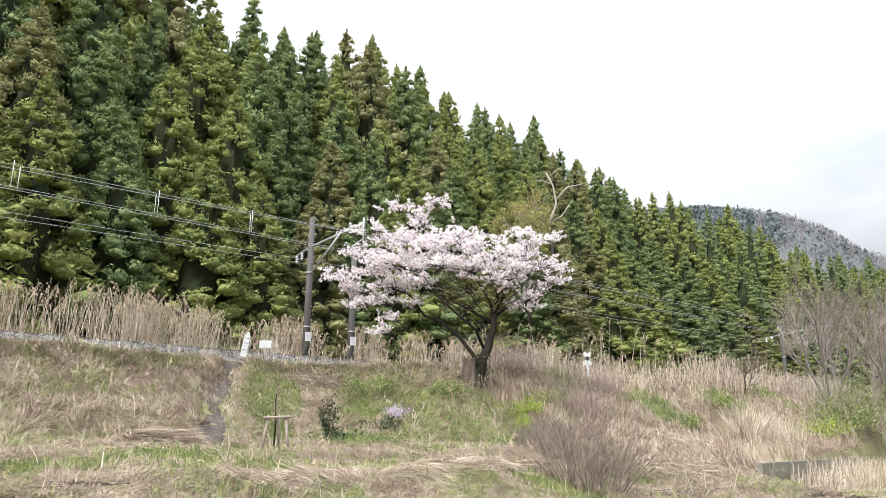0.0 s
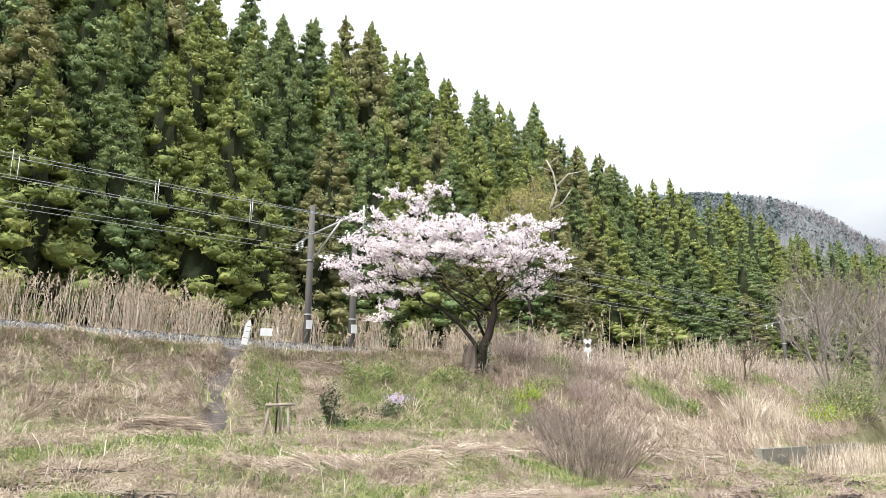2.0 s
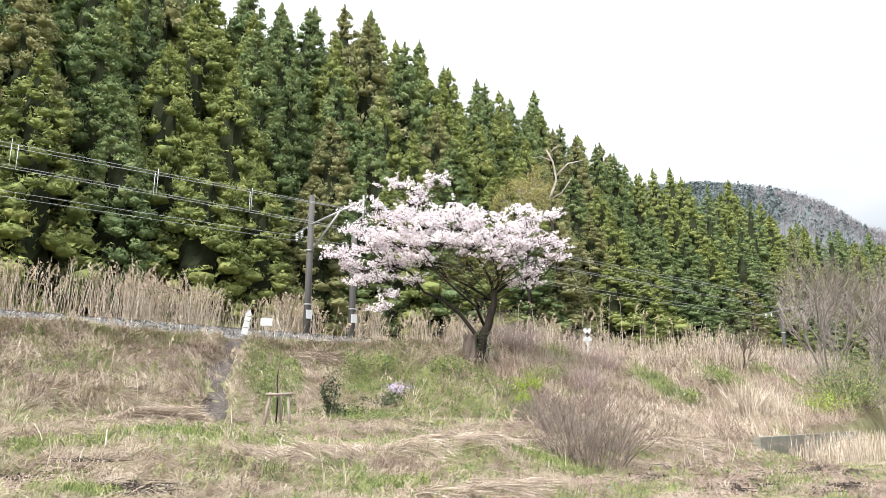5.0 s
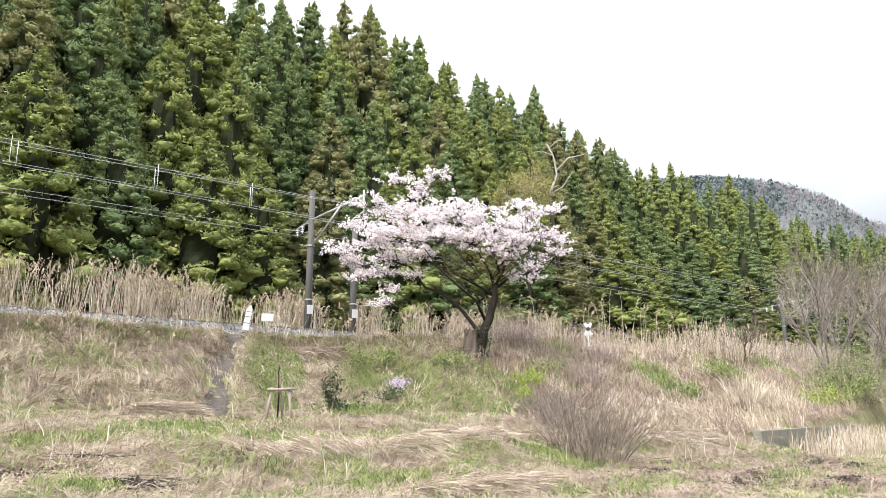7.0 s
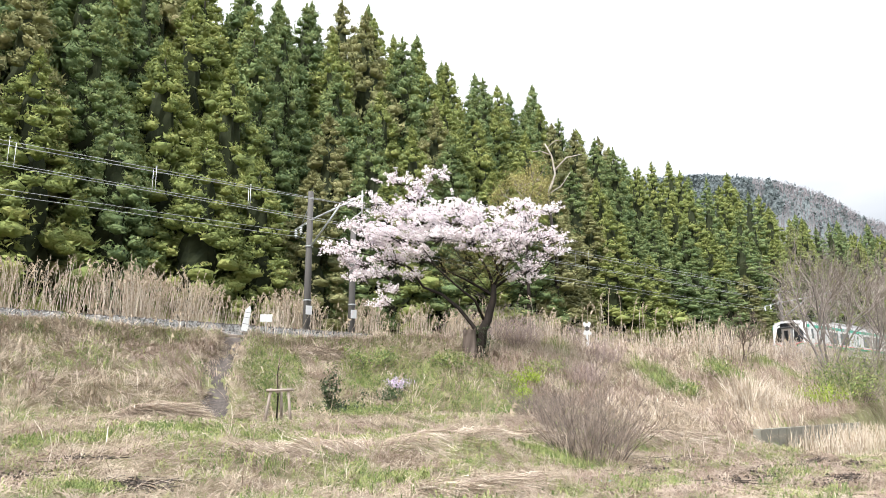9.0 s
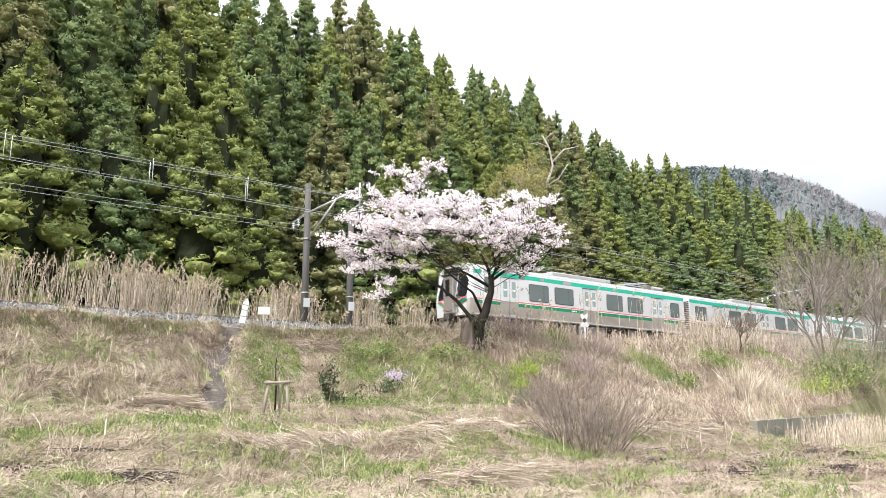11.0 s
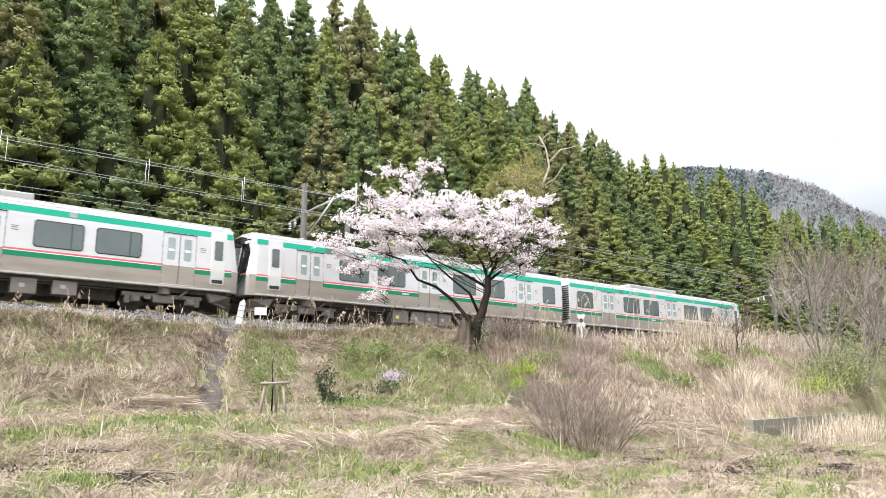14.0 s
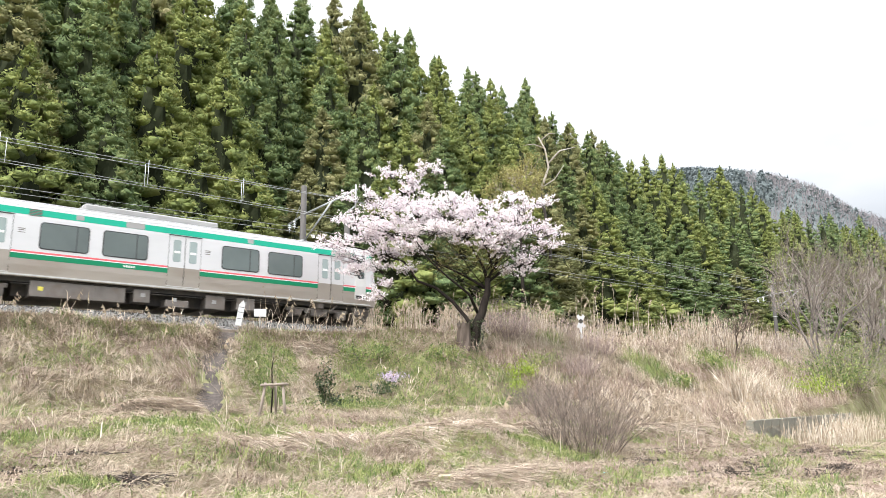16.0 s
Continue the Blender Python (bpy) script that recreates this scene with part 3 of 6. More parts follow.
def cab_end(car, at_x, sign):
    """Front end: sign +1 when the cab looks towards smaller x."""
    def px(x):
        return at_x + sign * x

    def slab(pts, depth, material, name, lab=""):
        bm = bmesh.new()
        f = bm.faces.new([bm.verts.new((px(x), y, z)) for x, y, z in pts])
        g = bmesh.ops.extrude_face_region(bm, geom=[f])
        for v in g["geom"]:
            if isinstance(v, bmesh.types.BMVert):
                v.co.x += sign * depth
        bmesh.ops.recalc_face_normals(bm, faces=bm.faces[:])
        return part(name, bm, material, car, lab)

    def face_x(z, y):
        # raked front, drawn back towards the sides
        return 0.05 + 0.30 * smooth(z, 1.7, 3.6) + 0.10 * smooth(abs(y), 0.95, 1.3) - 0.045

    for s in (-1, 1):
        ws = [(0.45, 1.95), (1.08, 1.80), (1.24, 2.15), (1.25, 3.0), (1.12, 3.36), (0.45, 3.42)]
        w = slab([(face_x(z, y), s * y, z) for y, z in ws], 0.05, M_BLACKGLASS, "windscreen", "black tinted windscreen")
        slab([(face_x(1.62, y) - 0.012, s * y, z) for y, z in [(0.46, 1.36), (0.95, 1.62), (1.27, 1.68), (1.27, 1.80), (0.92, 1.74), (0.46, 1.50)]], 0.05, M_GREENFILM, "green_band")
        slab([(face_x(1.62, y) - 0.014, s * y, z) for y, z in [(0.46, 1.51), (0.92, 1.75), (1.27, 1.81), (1.27, 1.86), (0.9, 1.81), (0.46, 1.57)]], 0.05, M_REDFILM, "red_band")
        slab([(face_x(3.2, y) - 0.02, s * y, z) for y, z in [(0.62, 3.20), (0.96, 3.20), (0.96, 3.30), (0.62, 3.30)]], 0.04, M_STICKER, "headlight", "white headlight")
        bm = tube(bmesh.new(), [(px(-0.03), s * 0.5, 1.25), (px(-0.05), s * 0.5, 1.9), (px(0.2), s * 0.5, 3.3)], 0.018, n=6)
        part("handrail", bm, M_STEEL, car)
    bm = bmesh.new()
    box(bm, *sorted((px(-0.16), px(0.30))), -0.42, 0.42, 1.02, 3.12, 0.05)
    g = part("gangway", bm, M_GANGWAY, car, "grey steel gangway housing")
    bm = bmesh.new()
    box(bm, *sorted((px(-0.20), px(-0.13))), -0.34, 0.34, 1.15, 3.02, 0.02)
    part("gangway_door", bm, M_BOX, g)
    bm = bmesh.new()
    box(bm, *sorted((px(-0.215), px(-0.19))), -0.17, 0.17, 1.95, 2.85, 0.01)
    part("pane", bm, M_BLACKGLASS, g)
    bm = bmesh.new()
    box(bm, *sorted((px(-0.26), px(0.30))), -0.48, 0.48, 3.03, 3.16, 0.04)
    part("gangway_hood", bm, M_RUBBER, g, "black rubber hood")
    bm = bmesh.new()
    box(bm, *sorted((px(0.05), px(0.35))), -0.60, 0.60, 3.16, 3.50, 0.03)
    part("destination_box", bm, M_BLACKGLASS, car)
    # skirt, coupler, snow guard
    bm = bmesh.new()
    for s in (-1, 1):
        a = [(0.22, s * 0.42, 0.74), (0.30, s * 1.22, 0.74), (1.30, s * 1.30, 0.80), (1.15, s * 1.26, 0.46), (0.35, s * 1.10, 0.22), (0.10, s * 0.45, 0.22)]
        f = [bm.verts.new((px(x), y, z)) for x, y, z in a]
        b = [bm.verts.new((px(x + 0.06), y * 0.94, z)) for x, y, z in a]
        bm.faces.new(f), bm.faces.new(b[::-1])
        for i in range(6):
            bm.faces.new((f[i], f[(i + 1) % 6], b[(i + 1) % 6], b[i]))
    bmesh.ops.recalc_face_normals(bm, faces=bm.faces[:])
    part("snow_guard", bm, M_BOX, car, "grey steel snow guard")
    bm = bmesh.new()
    box(bm, *sorted((px(-0.28), px(0.5))), -0.16, 0.16, 0.74, 1.0, 0.03)
    box(bm, *sorted((px(-0.32), px(-0.22))), -0.22, 0.22, 0.68, 1.04, 0.03)
    part("coupler", bm, M_UNDER, car)


def train_car(kind):
    front = kind == "A"
    L = 19.75
    car = new("train_car")
    if front:
        doors = [(2.30, 3.62), (9.04, 10.34), (15.80, 17.10)]
        wins = [(4.46, 6.07), (6.57, 8.19), (11.23, 12.80), (13.32, 14.89), (17.90, 18.92)]
        cab = (0.98, 1.55)
        bx = (3.0, 16.75)
    else:
        doors = [(3.13, 4.45), (9.85, 11.12), (16.50, 17.80)]
        wins = [(0.88, 2.32), (5.31, 6.95), (7.41, 9.05), (12.0, 13.65), (14.05, 15.70)]
        cab = (18.45, 19.02)
        bx = (3.0, 16.75)
    part("body", shell(front, not front, L), [M_STEEL, M_ROOF, M_GROUNDTONESTEEL], car)
    x0, x1 = (0.42, L - 0.24) if front else (0.24, L - 0.42)
    for side in (-1, 1):
        holes = doors + [cab]
        for span in gaps(x0, x1, [(cab[0] - 0.06, cab[1] + 0.06)]):
            part("upper_band", strip([span], 3.08, 3.31, 0.004, side), M_TEAL, car, "turquoise green stripe")
        for span in gaps(x0, x1, holes):
            part("red_band", strip([span], 1.725, 1.79, 0.004, side), M_REDFILM, car)
        for span in gaps(x0, x1, holes):
            part("white_band", strip([span], 1.695, 1.725, 0.004, side), M_STICKER, car)
        for span in gaps(x0, x1, holes):
            part("green_band", strip([span], 1.515, 1.695, 0.004, side), M_GREENFILM, car)
        part("sill_beam", strip([(x0, x1)], 0.93, 0.985, 0.025, side), M_WHITEPAINT, car)
        for a, b in doors:
            add_door(car, a, b, side)
        for a, b in wins:
            add_window(car, a, b, side)
        c = part("cab_door", plate(cab[0], cab[1], 1.18, 3.06, 0.02, 0.05, side, 0.05), M_WHITEPAINT, car)
        part("pane", plate(cab[0] + 0.12, cab[1] - 0.10, 2.15, 2.95, 0.026, 0.02, side, 0.05), M_GLASS, c)
        part("step", plate(cab[0] + 0.06, cab[1] - 0.06, 1.22, 1.36, 0.026, 0.02, side), M_RUBBER, c)
        # line vents, side indicator and small labels
        x = 7.35 if front else 8.2
        part("side_indicator", plate(x, x + 0.68, 3.09, 3.32, 0.008, 0.02, side), M_ROOF, car)
        for x in ((5.45, 11.9) if front else (6.45, 13.1)):
            part("speaker_plate", plate(x, x + 0.26, 3.12, 3.30, 0.008, 0.02, side), M_ROOF, car)
        vx = 3.72 if front else 4.9
        vent = bmesh.new()
        for k in range(5):
            plate(vx + 0.02, vx + 0.42, 3.06 + 0.055 * k, 3.09 + 0.055 * k, 0.014, 0.02, side, 0, vent)
        part("side_vent", vent, M_BOX, car)
        for dd in doors:
            lab = bmesh.new()
            for zz in (2.42, 2.50, 2.56):
                plate(dd[1] + 0.18, dd[1] + 0.40, zz, zz + 0.025, 0.005, 0.01, side, 0, lab)
            part("label_plate", lab, M_BOX, car)
        num = bmesh.new()
        for k in range(5):
            plate((8.0 if front else 8.2) + 0.09 * k, (8.06 if front else 8.26) + 0.09 * k, 1.56, 1.64, 0.008, 0.01, side, 0, num)
        part("number_marks", num, M_STICKER, car)
        # roof edge gutter lines
        for zz, yy in ((3.42, HALF - 0.03), (3.60, HALF - 0.255)):
            bm = box(bmesh.new(), x0, x1, min(side * yy, side * (yy + 0.02)), max(side * yy, side * (yy + 0.02)), zz, zz + 0.025)
            part("gutter", bm, M_STEEL, car)
    for x in bx:
        add_bogie(car, x)
    # underfloor boxes
    if front:
        for a, b, z0, z1, rb in ((7.6, 8.5, 0.20, 0.82, 1), (8.7, 9.5, 0.22, 0.80, 0), (9.55, 10.35, 0.22, 0.80, 0), (10.4, 11.2, 0.22, 0.80, 0), (13.6, 14.3, 0.3, 0.8, 0)):
            e = add_box(car, "equipment_box", a, b, z0, z1, M_BOX, ribs=rb)
            part("label_plate", box(bmesh.new(), a + 0.15, a + 0.32, -1.328, -1.322, z0 + 0.2, z0 + 0.34), M_YELLOW if rb else M_ROOF, e)
        part("air_tank", disc(bmesh.new(), (12.35, -0.9, 0.48), 0.27, 1.0, "x", 18), M_UNDER, car)
    else:
        for a, b, z0, z1 in ((0.95, 1.75, 0.28, 0.80), (5.2, 8.4, 0.24, 0.80), (8.7, 9.3, 0.3, 0.8), (9.9, 10.8, 0.22, 0.5), (11.5, 12.3, 0.25, 0.8), (12.8, 13.6, 0.3, 0.8)):
            e = add_box(car, "equipment_box", a, b, z0, z1, M_BOX, ribs=2 if b - a > 2 else 0)
            part("label_plate", box(bmesh.new(), a + 0.25, a + 0.42, -1.328, -1.322, z0 + 0.22, z0 + 0.36), M_YELLOW if b - a > 2 else M_ROOF, e)
    part("traction_gear", box(bmesh.new(), 4.7, 15.1, -0.75, 0.75, 0.28, 0.80, 0.03), M_UNDER, car)
    part("floor_frame", box(bmesh.new(), 0.5, L - 0.5, -1.2, 1.2, 0.74, 0.93), M_UNDER, car)
    part("pipe_run", tube(bmesh.new(), [(4.6, -1.15, 0.68), (15.0, -1.15, 0.68)], 0.03, n=6), M_UNDER, car)
    # roof cooler and, on the powered car, the folded current collector
    cx = (7.0, 12.4) if front else (6.8, 12.0)
    rc = part("roof_cooler", box(bmesh.new(), cx[0], cx[1], -0.95, 0.95, 3.66, 3.93, 0.06), M_ROOF, car)
    lid = bmesh.new()
    for k in range(4):
        box(lid, cx[0] + 0.3 + k * 1.25, cx[0] + 1.2 + k * 1.25, -0.7, 0.7, 3.925, 3.945)
    part("cooler_grille", lid, M_BOX, rc)
    if front:
        pg = part("pantograph", box(bmesh.new(), 14.2, 16.4, -0.55, 0.55, 3.86, 3.92, 0.02), M_GALV, car, "folded grey steel current collector")
        bm = bmesh.new()
        for y in (-0.5, 0.5):
            tube(bm, [(14.3, y, 4.0), (16.3, y * 0.6, 4.08)], 0.03, n=6)
            for x in (14.3, 16.2):
                disc(bm, (x, y, 3.82), 0.07, 0.14, "z", 10)
        for x in (15.9, 16.3):
            tube(bm, [(x, -0.85, 4.06), (x, -0.5, 4.14), (x, 0.5, 4.14), (x, 0.85, 4.06)], 0.03, n=6)
        part("collector_arms", bm, M_GALV, pg)
        bm = bmesh.new()
        box(bm, 16.7, 17.35, -0.5, 0.35, 3.74, 4.10, 0.04)
        part("roof_box", bm, M_BOX, car)
        bm = disc(bmesh.new(), (18.1, -0.35, 3.95), 0.14, 1.1, "x", 14)
        part("lightning_arrester", bm, M_ROOF, car)
    # end bellows between the two cars of a unit
    if front:
        part("end_bellows", box(bmesh.new(), L - 0.25, L + 0.14, -0.75, 0.75, 0.95, 3.2, 0.05), M_RUBBER, car, "black rubber bellows")
        cab_end(car, 0.0, 1)
    else:
        part("end_bellows", box(bmesh.new(), -0.10, 0.25, -0.75, 0.75, 0.95, 3.2, 0.05), M_RUBBER, car, "black rubber bellows")
        bm = bmesh.new()
        for k in range(16):
            box(bm, 0.19, 0.23, -1.40, -0.80, 1.15 + 0.13 * k, 1.22 + 0.13 * k)
        part("end_louvre", bm, M_UNDER, car)
        cab_end(car, L, -1)
    return car


FRONT = [(0.0, 224.0), (3.0, 168.2), (6.0, 112.4), (8.0, 75.1), (9.0, 56.7), (9.2, 53.05), (11.0, 20.25), (11.6, 9.5), (12.5, -6.36), (13.0, -14.9), (13.5, -23.4), (14.0, -31.8), (14.5, -40.05), (15.0, -48.4), (15.5, -56.6), (16.0, -64.9)]
LABELS = ["silver train car with cab and green stripes leading the train", "silver train car with green stripes coupled behind the first",
          "silver train car with cab and green stripes in mid train", "silver last train car with green stripes and rear cab"]


def build_train():
    cars = []
    kinds = {}
    for i, k in enumerate("ABAB"):
        if k in kinds:
            c = copy_thing(kinds[k], on_track(FRONT[0][1] + 20 * i, 0, RAIL))
        else:
            c = kinds[k] = train_car(k)
            c.matrix_basis = on_track(FRONT[0][1] + 20 * i, 0, RAIL)
        tagged(c, LABELS[i], "train car", "cars of the train")
        cars.append(c)
    return cars


CARS = build_train()

# ---------------------------------------------------------------- cedar forest


def unit_ball():
    bm = bmesh.new()
    bmesh.ops.create_icosphere(bm, subdivisions=1, radius=1.0)
    bm.verts.ensure_lookup_table()
    vs, fs = [v.co.copy() for v in bm.verts], [tuple(v.index for v in f.verts) for f in bm.faces]
    bm.free()
    return vs, fs


BALL = unit_ball()


def cedar_meshes(seed, h, w, clumps, tufts, foliage, low=0.05, thin=1.0):
    """Crown of bough ends, each a dome of small sprays, round a ragged core coloured as shade."""
    r = random.Random(seed)
    s_ = Soup()

    def radius(u):
        return w * min(1.0, 1.12 * (1 - u) ** 0.70) * (0.8 + 0.2 * smooth(u, 0.0, 0.15)) * (1 + 0.09 * math.sin(u * 19 + seed))

    for i in range(clumps):
        u = 0.99 * (i + r.random()) / clumps
        zc = h * (low + (1 - low) * u)
        a = i * 2.4 + r.uniform(-0.6, 0.6)
        rr = radius(u) * r.uniform(0.68 if u < 0.85 else 0.2, 1.05)
        c = Vector((math.cos(a) * rr, math.sin(a) * rr, zc - 0.10 * rr))
        size = (0.14 + 1.12 * (1 - u) ** 0.55) * r.uniform(0.65, 1.25)
        out = Vector((math.cos(a), math.sin(a), 0.75)).normalized()
        # dense lumpy heart of the bough end, then sprays over its outer face
        o, n0 = Vector((r.uniform(-50, 50), r.uniform(-50, 50), r.uniform(-50, 50))), len(s_.v)
        for v in BALL[0]:
            k = 0.52 + 0.40 * noise.noise(v * 1.9 + o)
            s_.v.append(tuple(c + Vector((v.x, v.y, v.z * 0.85)) * k * size))
        s_.f += [tuple(n0 + q for q in f) for f in BALL[1]]
        for k in range(tufts):
            d = Vector((r.gauss(0, 1), r.gauss(0, 1), r.gauss(0, 1) + 0.3)).normalized()
            if d.dot(out) < -0.1:
                d = d - out * 2 * d.dot(out)
            p = c + d * size * (0.54 + 0.40 * noise.noise(d * 1.9 + o)) * r.uniform(0.95, 1.45)
            nn = (d + Vector((r.uniform(-.7, .7), r.uniform(-.7, .7), r.uniform(-.4, .7)))).normalized()
            g = Vector((r.uniform(-.7, .7), r.uniform(-.7, .7), r.uniform(0.0, 1.0)))
            g = ((g - nn * g.dot(nn)).normalized() + nn * 0.6).normalized()
            sd = g.cross(nn).normalized()
            ln, wd = (0.05 + size * 0.13) * r.uniform(0.7, 1.3), (0.03 + size * 0.055) * r.uniform(0.7, 1.3)
            s_.tri(p - g * ln * 0.6 - sd * wd, p - g * ln * 0.6 + sd * wd, p + g * ln)
    # leading shoot
    for k in range(60):
        z = h * (0.93 + 0.085 * k / 60)
        a = r.uniform(0, math.tau)
        e = Vector((math.cos(a), math.sin(a), 1.0)) * (0.42 * (1 - k / 62) + 0.06)
        sd = Vector((-math.sin(a), math.cos(a), 0)) * 0.07
        s_.tri(Vector((0, 0, z)) - sd, Vector((0, 0, z)) + sd, Vector((0, 0, z)) + e)
    crown = s_.mesh("crown", foliage)
    bm = bmesh.new()
    tube(bm, [(0, 0, -1.0), (0, 0, h * 0.25), (0, 0, h * 0.5), (0, 0, h * 0.97)], 0.22, 0.03, n=7)
    trunk = finish("trunk", bm, M_BARK2)
    # added filler cone: blocks the view through and paints the gaps dark
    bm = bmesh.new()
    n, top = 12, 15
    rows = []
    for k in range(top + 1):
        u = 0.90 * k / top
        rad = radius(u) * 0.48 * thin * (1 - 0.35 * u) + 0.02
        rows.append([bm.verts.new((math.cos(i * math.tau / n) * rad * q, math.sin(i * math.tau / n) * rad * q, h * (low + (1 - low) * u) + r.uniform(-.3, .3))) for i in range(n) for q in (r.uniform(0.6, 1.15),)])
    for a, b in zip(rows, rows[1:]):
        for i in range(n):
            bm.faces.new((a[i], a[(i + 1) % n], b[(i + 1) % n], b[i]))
    return crown, trunk, finish("inner_crown", bm, M_CROWNSHADE)


# skyline of the wooded hill: bearing in degrees and rise
SKYLINE = [(-45, 0.83), (-30, 0.77), (-24, 0.71), (-21.6, 0.66), (-17.4, 0.62), (-9.3, 0.585), (-7, 0.58), (-2.9, 0.545), (-0.5, 0.515), (2.3, 0.485), (5.1, 0.45), (7, 0.44), (9.4, 0.405), (12.2, 0.370), (14, 0.350), (15.8, 0.332), (18.5, 0.318), (20.2, 0.308), (21.7, 0.294), (23.2, 0.276), (24.6, 0.246), (26.5, 0.228), (28.6, 0.215), (31, 0.205), (50, 0.16)]
# emergent trees at the skyline: place along the line and tip height
EMERGENT = [(8.5, 38.2), (20.0, 40.0), (24.1, 41.2), (27.2, 42.2), (30.0, 40.0), (33.4, 44.0), (39.8, 42.6), (43.8, 40.9), (48.9, 40.7), (54.4, 39.9), (58.4, 42.2), (71.2, 36.8), (76.0, 35.9), (125.4, 36.2), (144.0, 38.0), (157.5, 39.4)]


def build_forest():
    protos = []
    kinds = [(18, 2.8, M_CEDAR), (19, 2.7, M_CEDAR2), (17, 2.9, M_CEDAR), (19, 2.7, M_CEDAR2), (18, 2.7, M_CEDAR3), (19, 2.4, M_CEDAR2), (18, 3.0, M_CEDAR), (19, 3.0, M_CEDAR2)]
    for i, (h, w, fol) in enumerate(kinds):
        crown, trunk, core = cedar_meshes(100 + i, h, w, 145 if i < 6 else 105, 46 if i < 6 else 32, fol, 0.03 if i != 5 else 0.2, 1.0 if i != 5 else 0.5)
        t = new("cedar_tree")
        for f in crown.polygons:
            f.use_smooth = True
        part("crown", crown, None, t, "green clumped cedar foliage")
        part("trunk", trunk, None, t)
        part("inner_crown", core, None, t, "dark filler core with the crown's gap shade in its colour")
        tagged(t, "tall green cedar in the dense wood on the slope", "conifer tree", "cedars of the plantation")
        protos.append(t)
    r = random.Random(5)
    used = set()

    def put(k, s, q, tip):
        g = land(s, q) - 0.3
        sc = max(0.35, (tip - g) / (kinds[k][0] * 1.015))
        wd = max(sc, 0.9) * r.uniform(1.05, 1.30) * (0.85 if k == 5 else 1.0)
        m = Matrix.Translation(spot(s, q, g)) @ pose(0, 0, 0, r.uniform(-1.2, 1.2), r.uniform(-1.2, 1.2), r.uniform(0, 360)) @ Matrix.Diagonal((wd, wd, sc, 1))
        if k not in used:
            used.add(k)
            protos[k].matrix_basis = m
        else:
            copy_thing(protos[k], m).matrix_basis = m

    rows = [(-10.6, 3.7, 0.50), (-14.0, 3.9, 0.68), (-18.5, 4.0, 0.83), (-23.5, 4.0, 0.94), (-29.0, 3.6, 1.0)]
    for j, (q0, gap, top) in enumerate(rows):
        s = -24 + (j % 2) * gap / 2
        while s < 165:
            q = q0 + r.uniform(-1, 1)
            ss = s + r.uniform(-0.8, 0.8)
            s += gap * (1 + 0.5 * smooth(s, 60, 120))
            p = spot(ss, q)
            bearing, far = math.degrees(math.atan2(p.x, p.y)), math.hypot(p.x, p.y)
            tip = 1.6 + far * lerp(bearing, SKYLINE)
            g = land(ss, q)
            tip = g + (tip - g) * top * (r.uniform(0.92, 1.06) if j > 2 else r.uniform(0.88, 1.04))
            tip = min(tip, g + 28)
            put(r.choice((0, 1, 2, 3, 4)) if ss < 70 else r.choice((6, 7)), ss, q, tip)
    for s, tip in EMERGENT:
        put(5, s, -30.2, tip)


build_forest()


# ---------------------------------------------------------------- far hill
def build_far_hill():
    ridge = [(-20, 0.10), (8, 0.27), (13.6, 0.298), (15.8, 0.303), (19.9, 0.300), (23.1, 0.290), (25.7, 0.275), (27.8, 0.256), (29.2, 0.236), (30.0, 0.222), (31.2, 0.212), (33.4, 0.19), (45, 0.10), (60, 0.05)]
    bm = bmesh.new()
    az = [-20 + 0.5 * i for i in range(161)]
    rows = []
    for k in range(12):
        u = k / 11
        row = []
        for a in az:
            far = 430 + 330 * u
            z = 1.6 + 760 * (lerp(a, ridge) - 0.011) * smooth(u, -0.15, 1.0) + 3 * noise.noise(Vector((a * 0.7, u * 6, 0)))
            row.append(bm.verts.new((far * math.sin(radians(a)), far * math.cos(radians(a)), z - (40 * (1 - u)) ** 1.0 * 0.4)))
        rows.append(row)
    for a, b in zip(rows, rows[1:]):
        for i in range(len(az) - 1):
            bm.faces.new((a[i], a[i + 1], b[i + 1], b[i]))
    # the haze on the hill comes from its material colours alone
    hill = part("far_hill", bm, M_HAZYWOOD, flat=False)
    tagged(hill, "distant wooded hill with bare trees along its ridge", "hill", kind="structure")
    s_, b_ = Soup(), Soup()
    for i in range(5200):
        a, u = R.uniform(13, 33.5), R.random() ** 0.6
        far = 430 + 330 * u
        z = 1.6 + 760 * (lerp(a, ridge) - 0.011) * smooth(u, -0.15, 1.0) - 16 * (1 - u)
        p = Vector((far * math.sin(radians(a)), far * math.cos(radians(a)), z))
        if a > 24 + 3 * noise.noise(Vector((u * 5, a, 0))) and R.random() < 0.8:
            h = R.uniform(7, 12)
            b_.line(p, p + Vector((R.uniform(-1, 1), 0, h)), 0.22, 0.08)
            for _ in range(5):
                c = p + Vector((0, 0, h * R.uniform(0.35, 0.85)))
                b_.line(c, c + Vector((R.uniform(-2.2, 2.2), R.uniform(-2, 2), R.uniform(1, 3.2))), 0.09, 0.03)
        else:
            h, w = R.uniform(6, 11), R.uniform(1.6, 3.0)
            for _ in range(12):
                c = p + Vector((R.gauss(0, w * 0.5), R.gauss(0, w * 0.5), h * R.uniform(0.15, 0.9)))
                s_.tri(c + rv(w * 0.7), c + rv(w * 0.7), c + rv(w * 0.7) + Vector((0, 0, w * 0.5)))
    stuff("hill_woods", s_, M_HAZYLEAF, "distant mixed evergreen woods covering the hill", "woods")
    stuff("hill_bare_trees", b_, M_HAZYTWIG, "distant bare grey trees on the ridge", "woods")


build_far_hill()

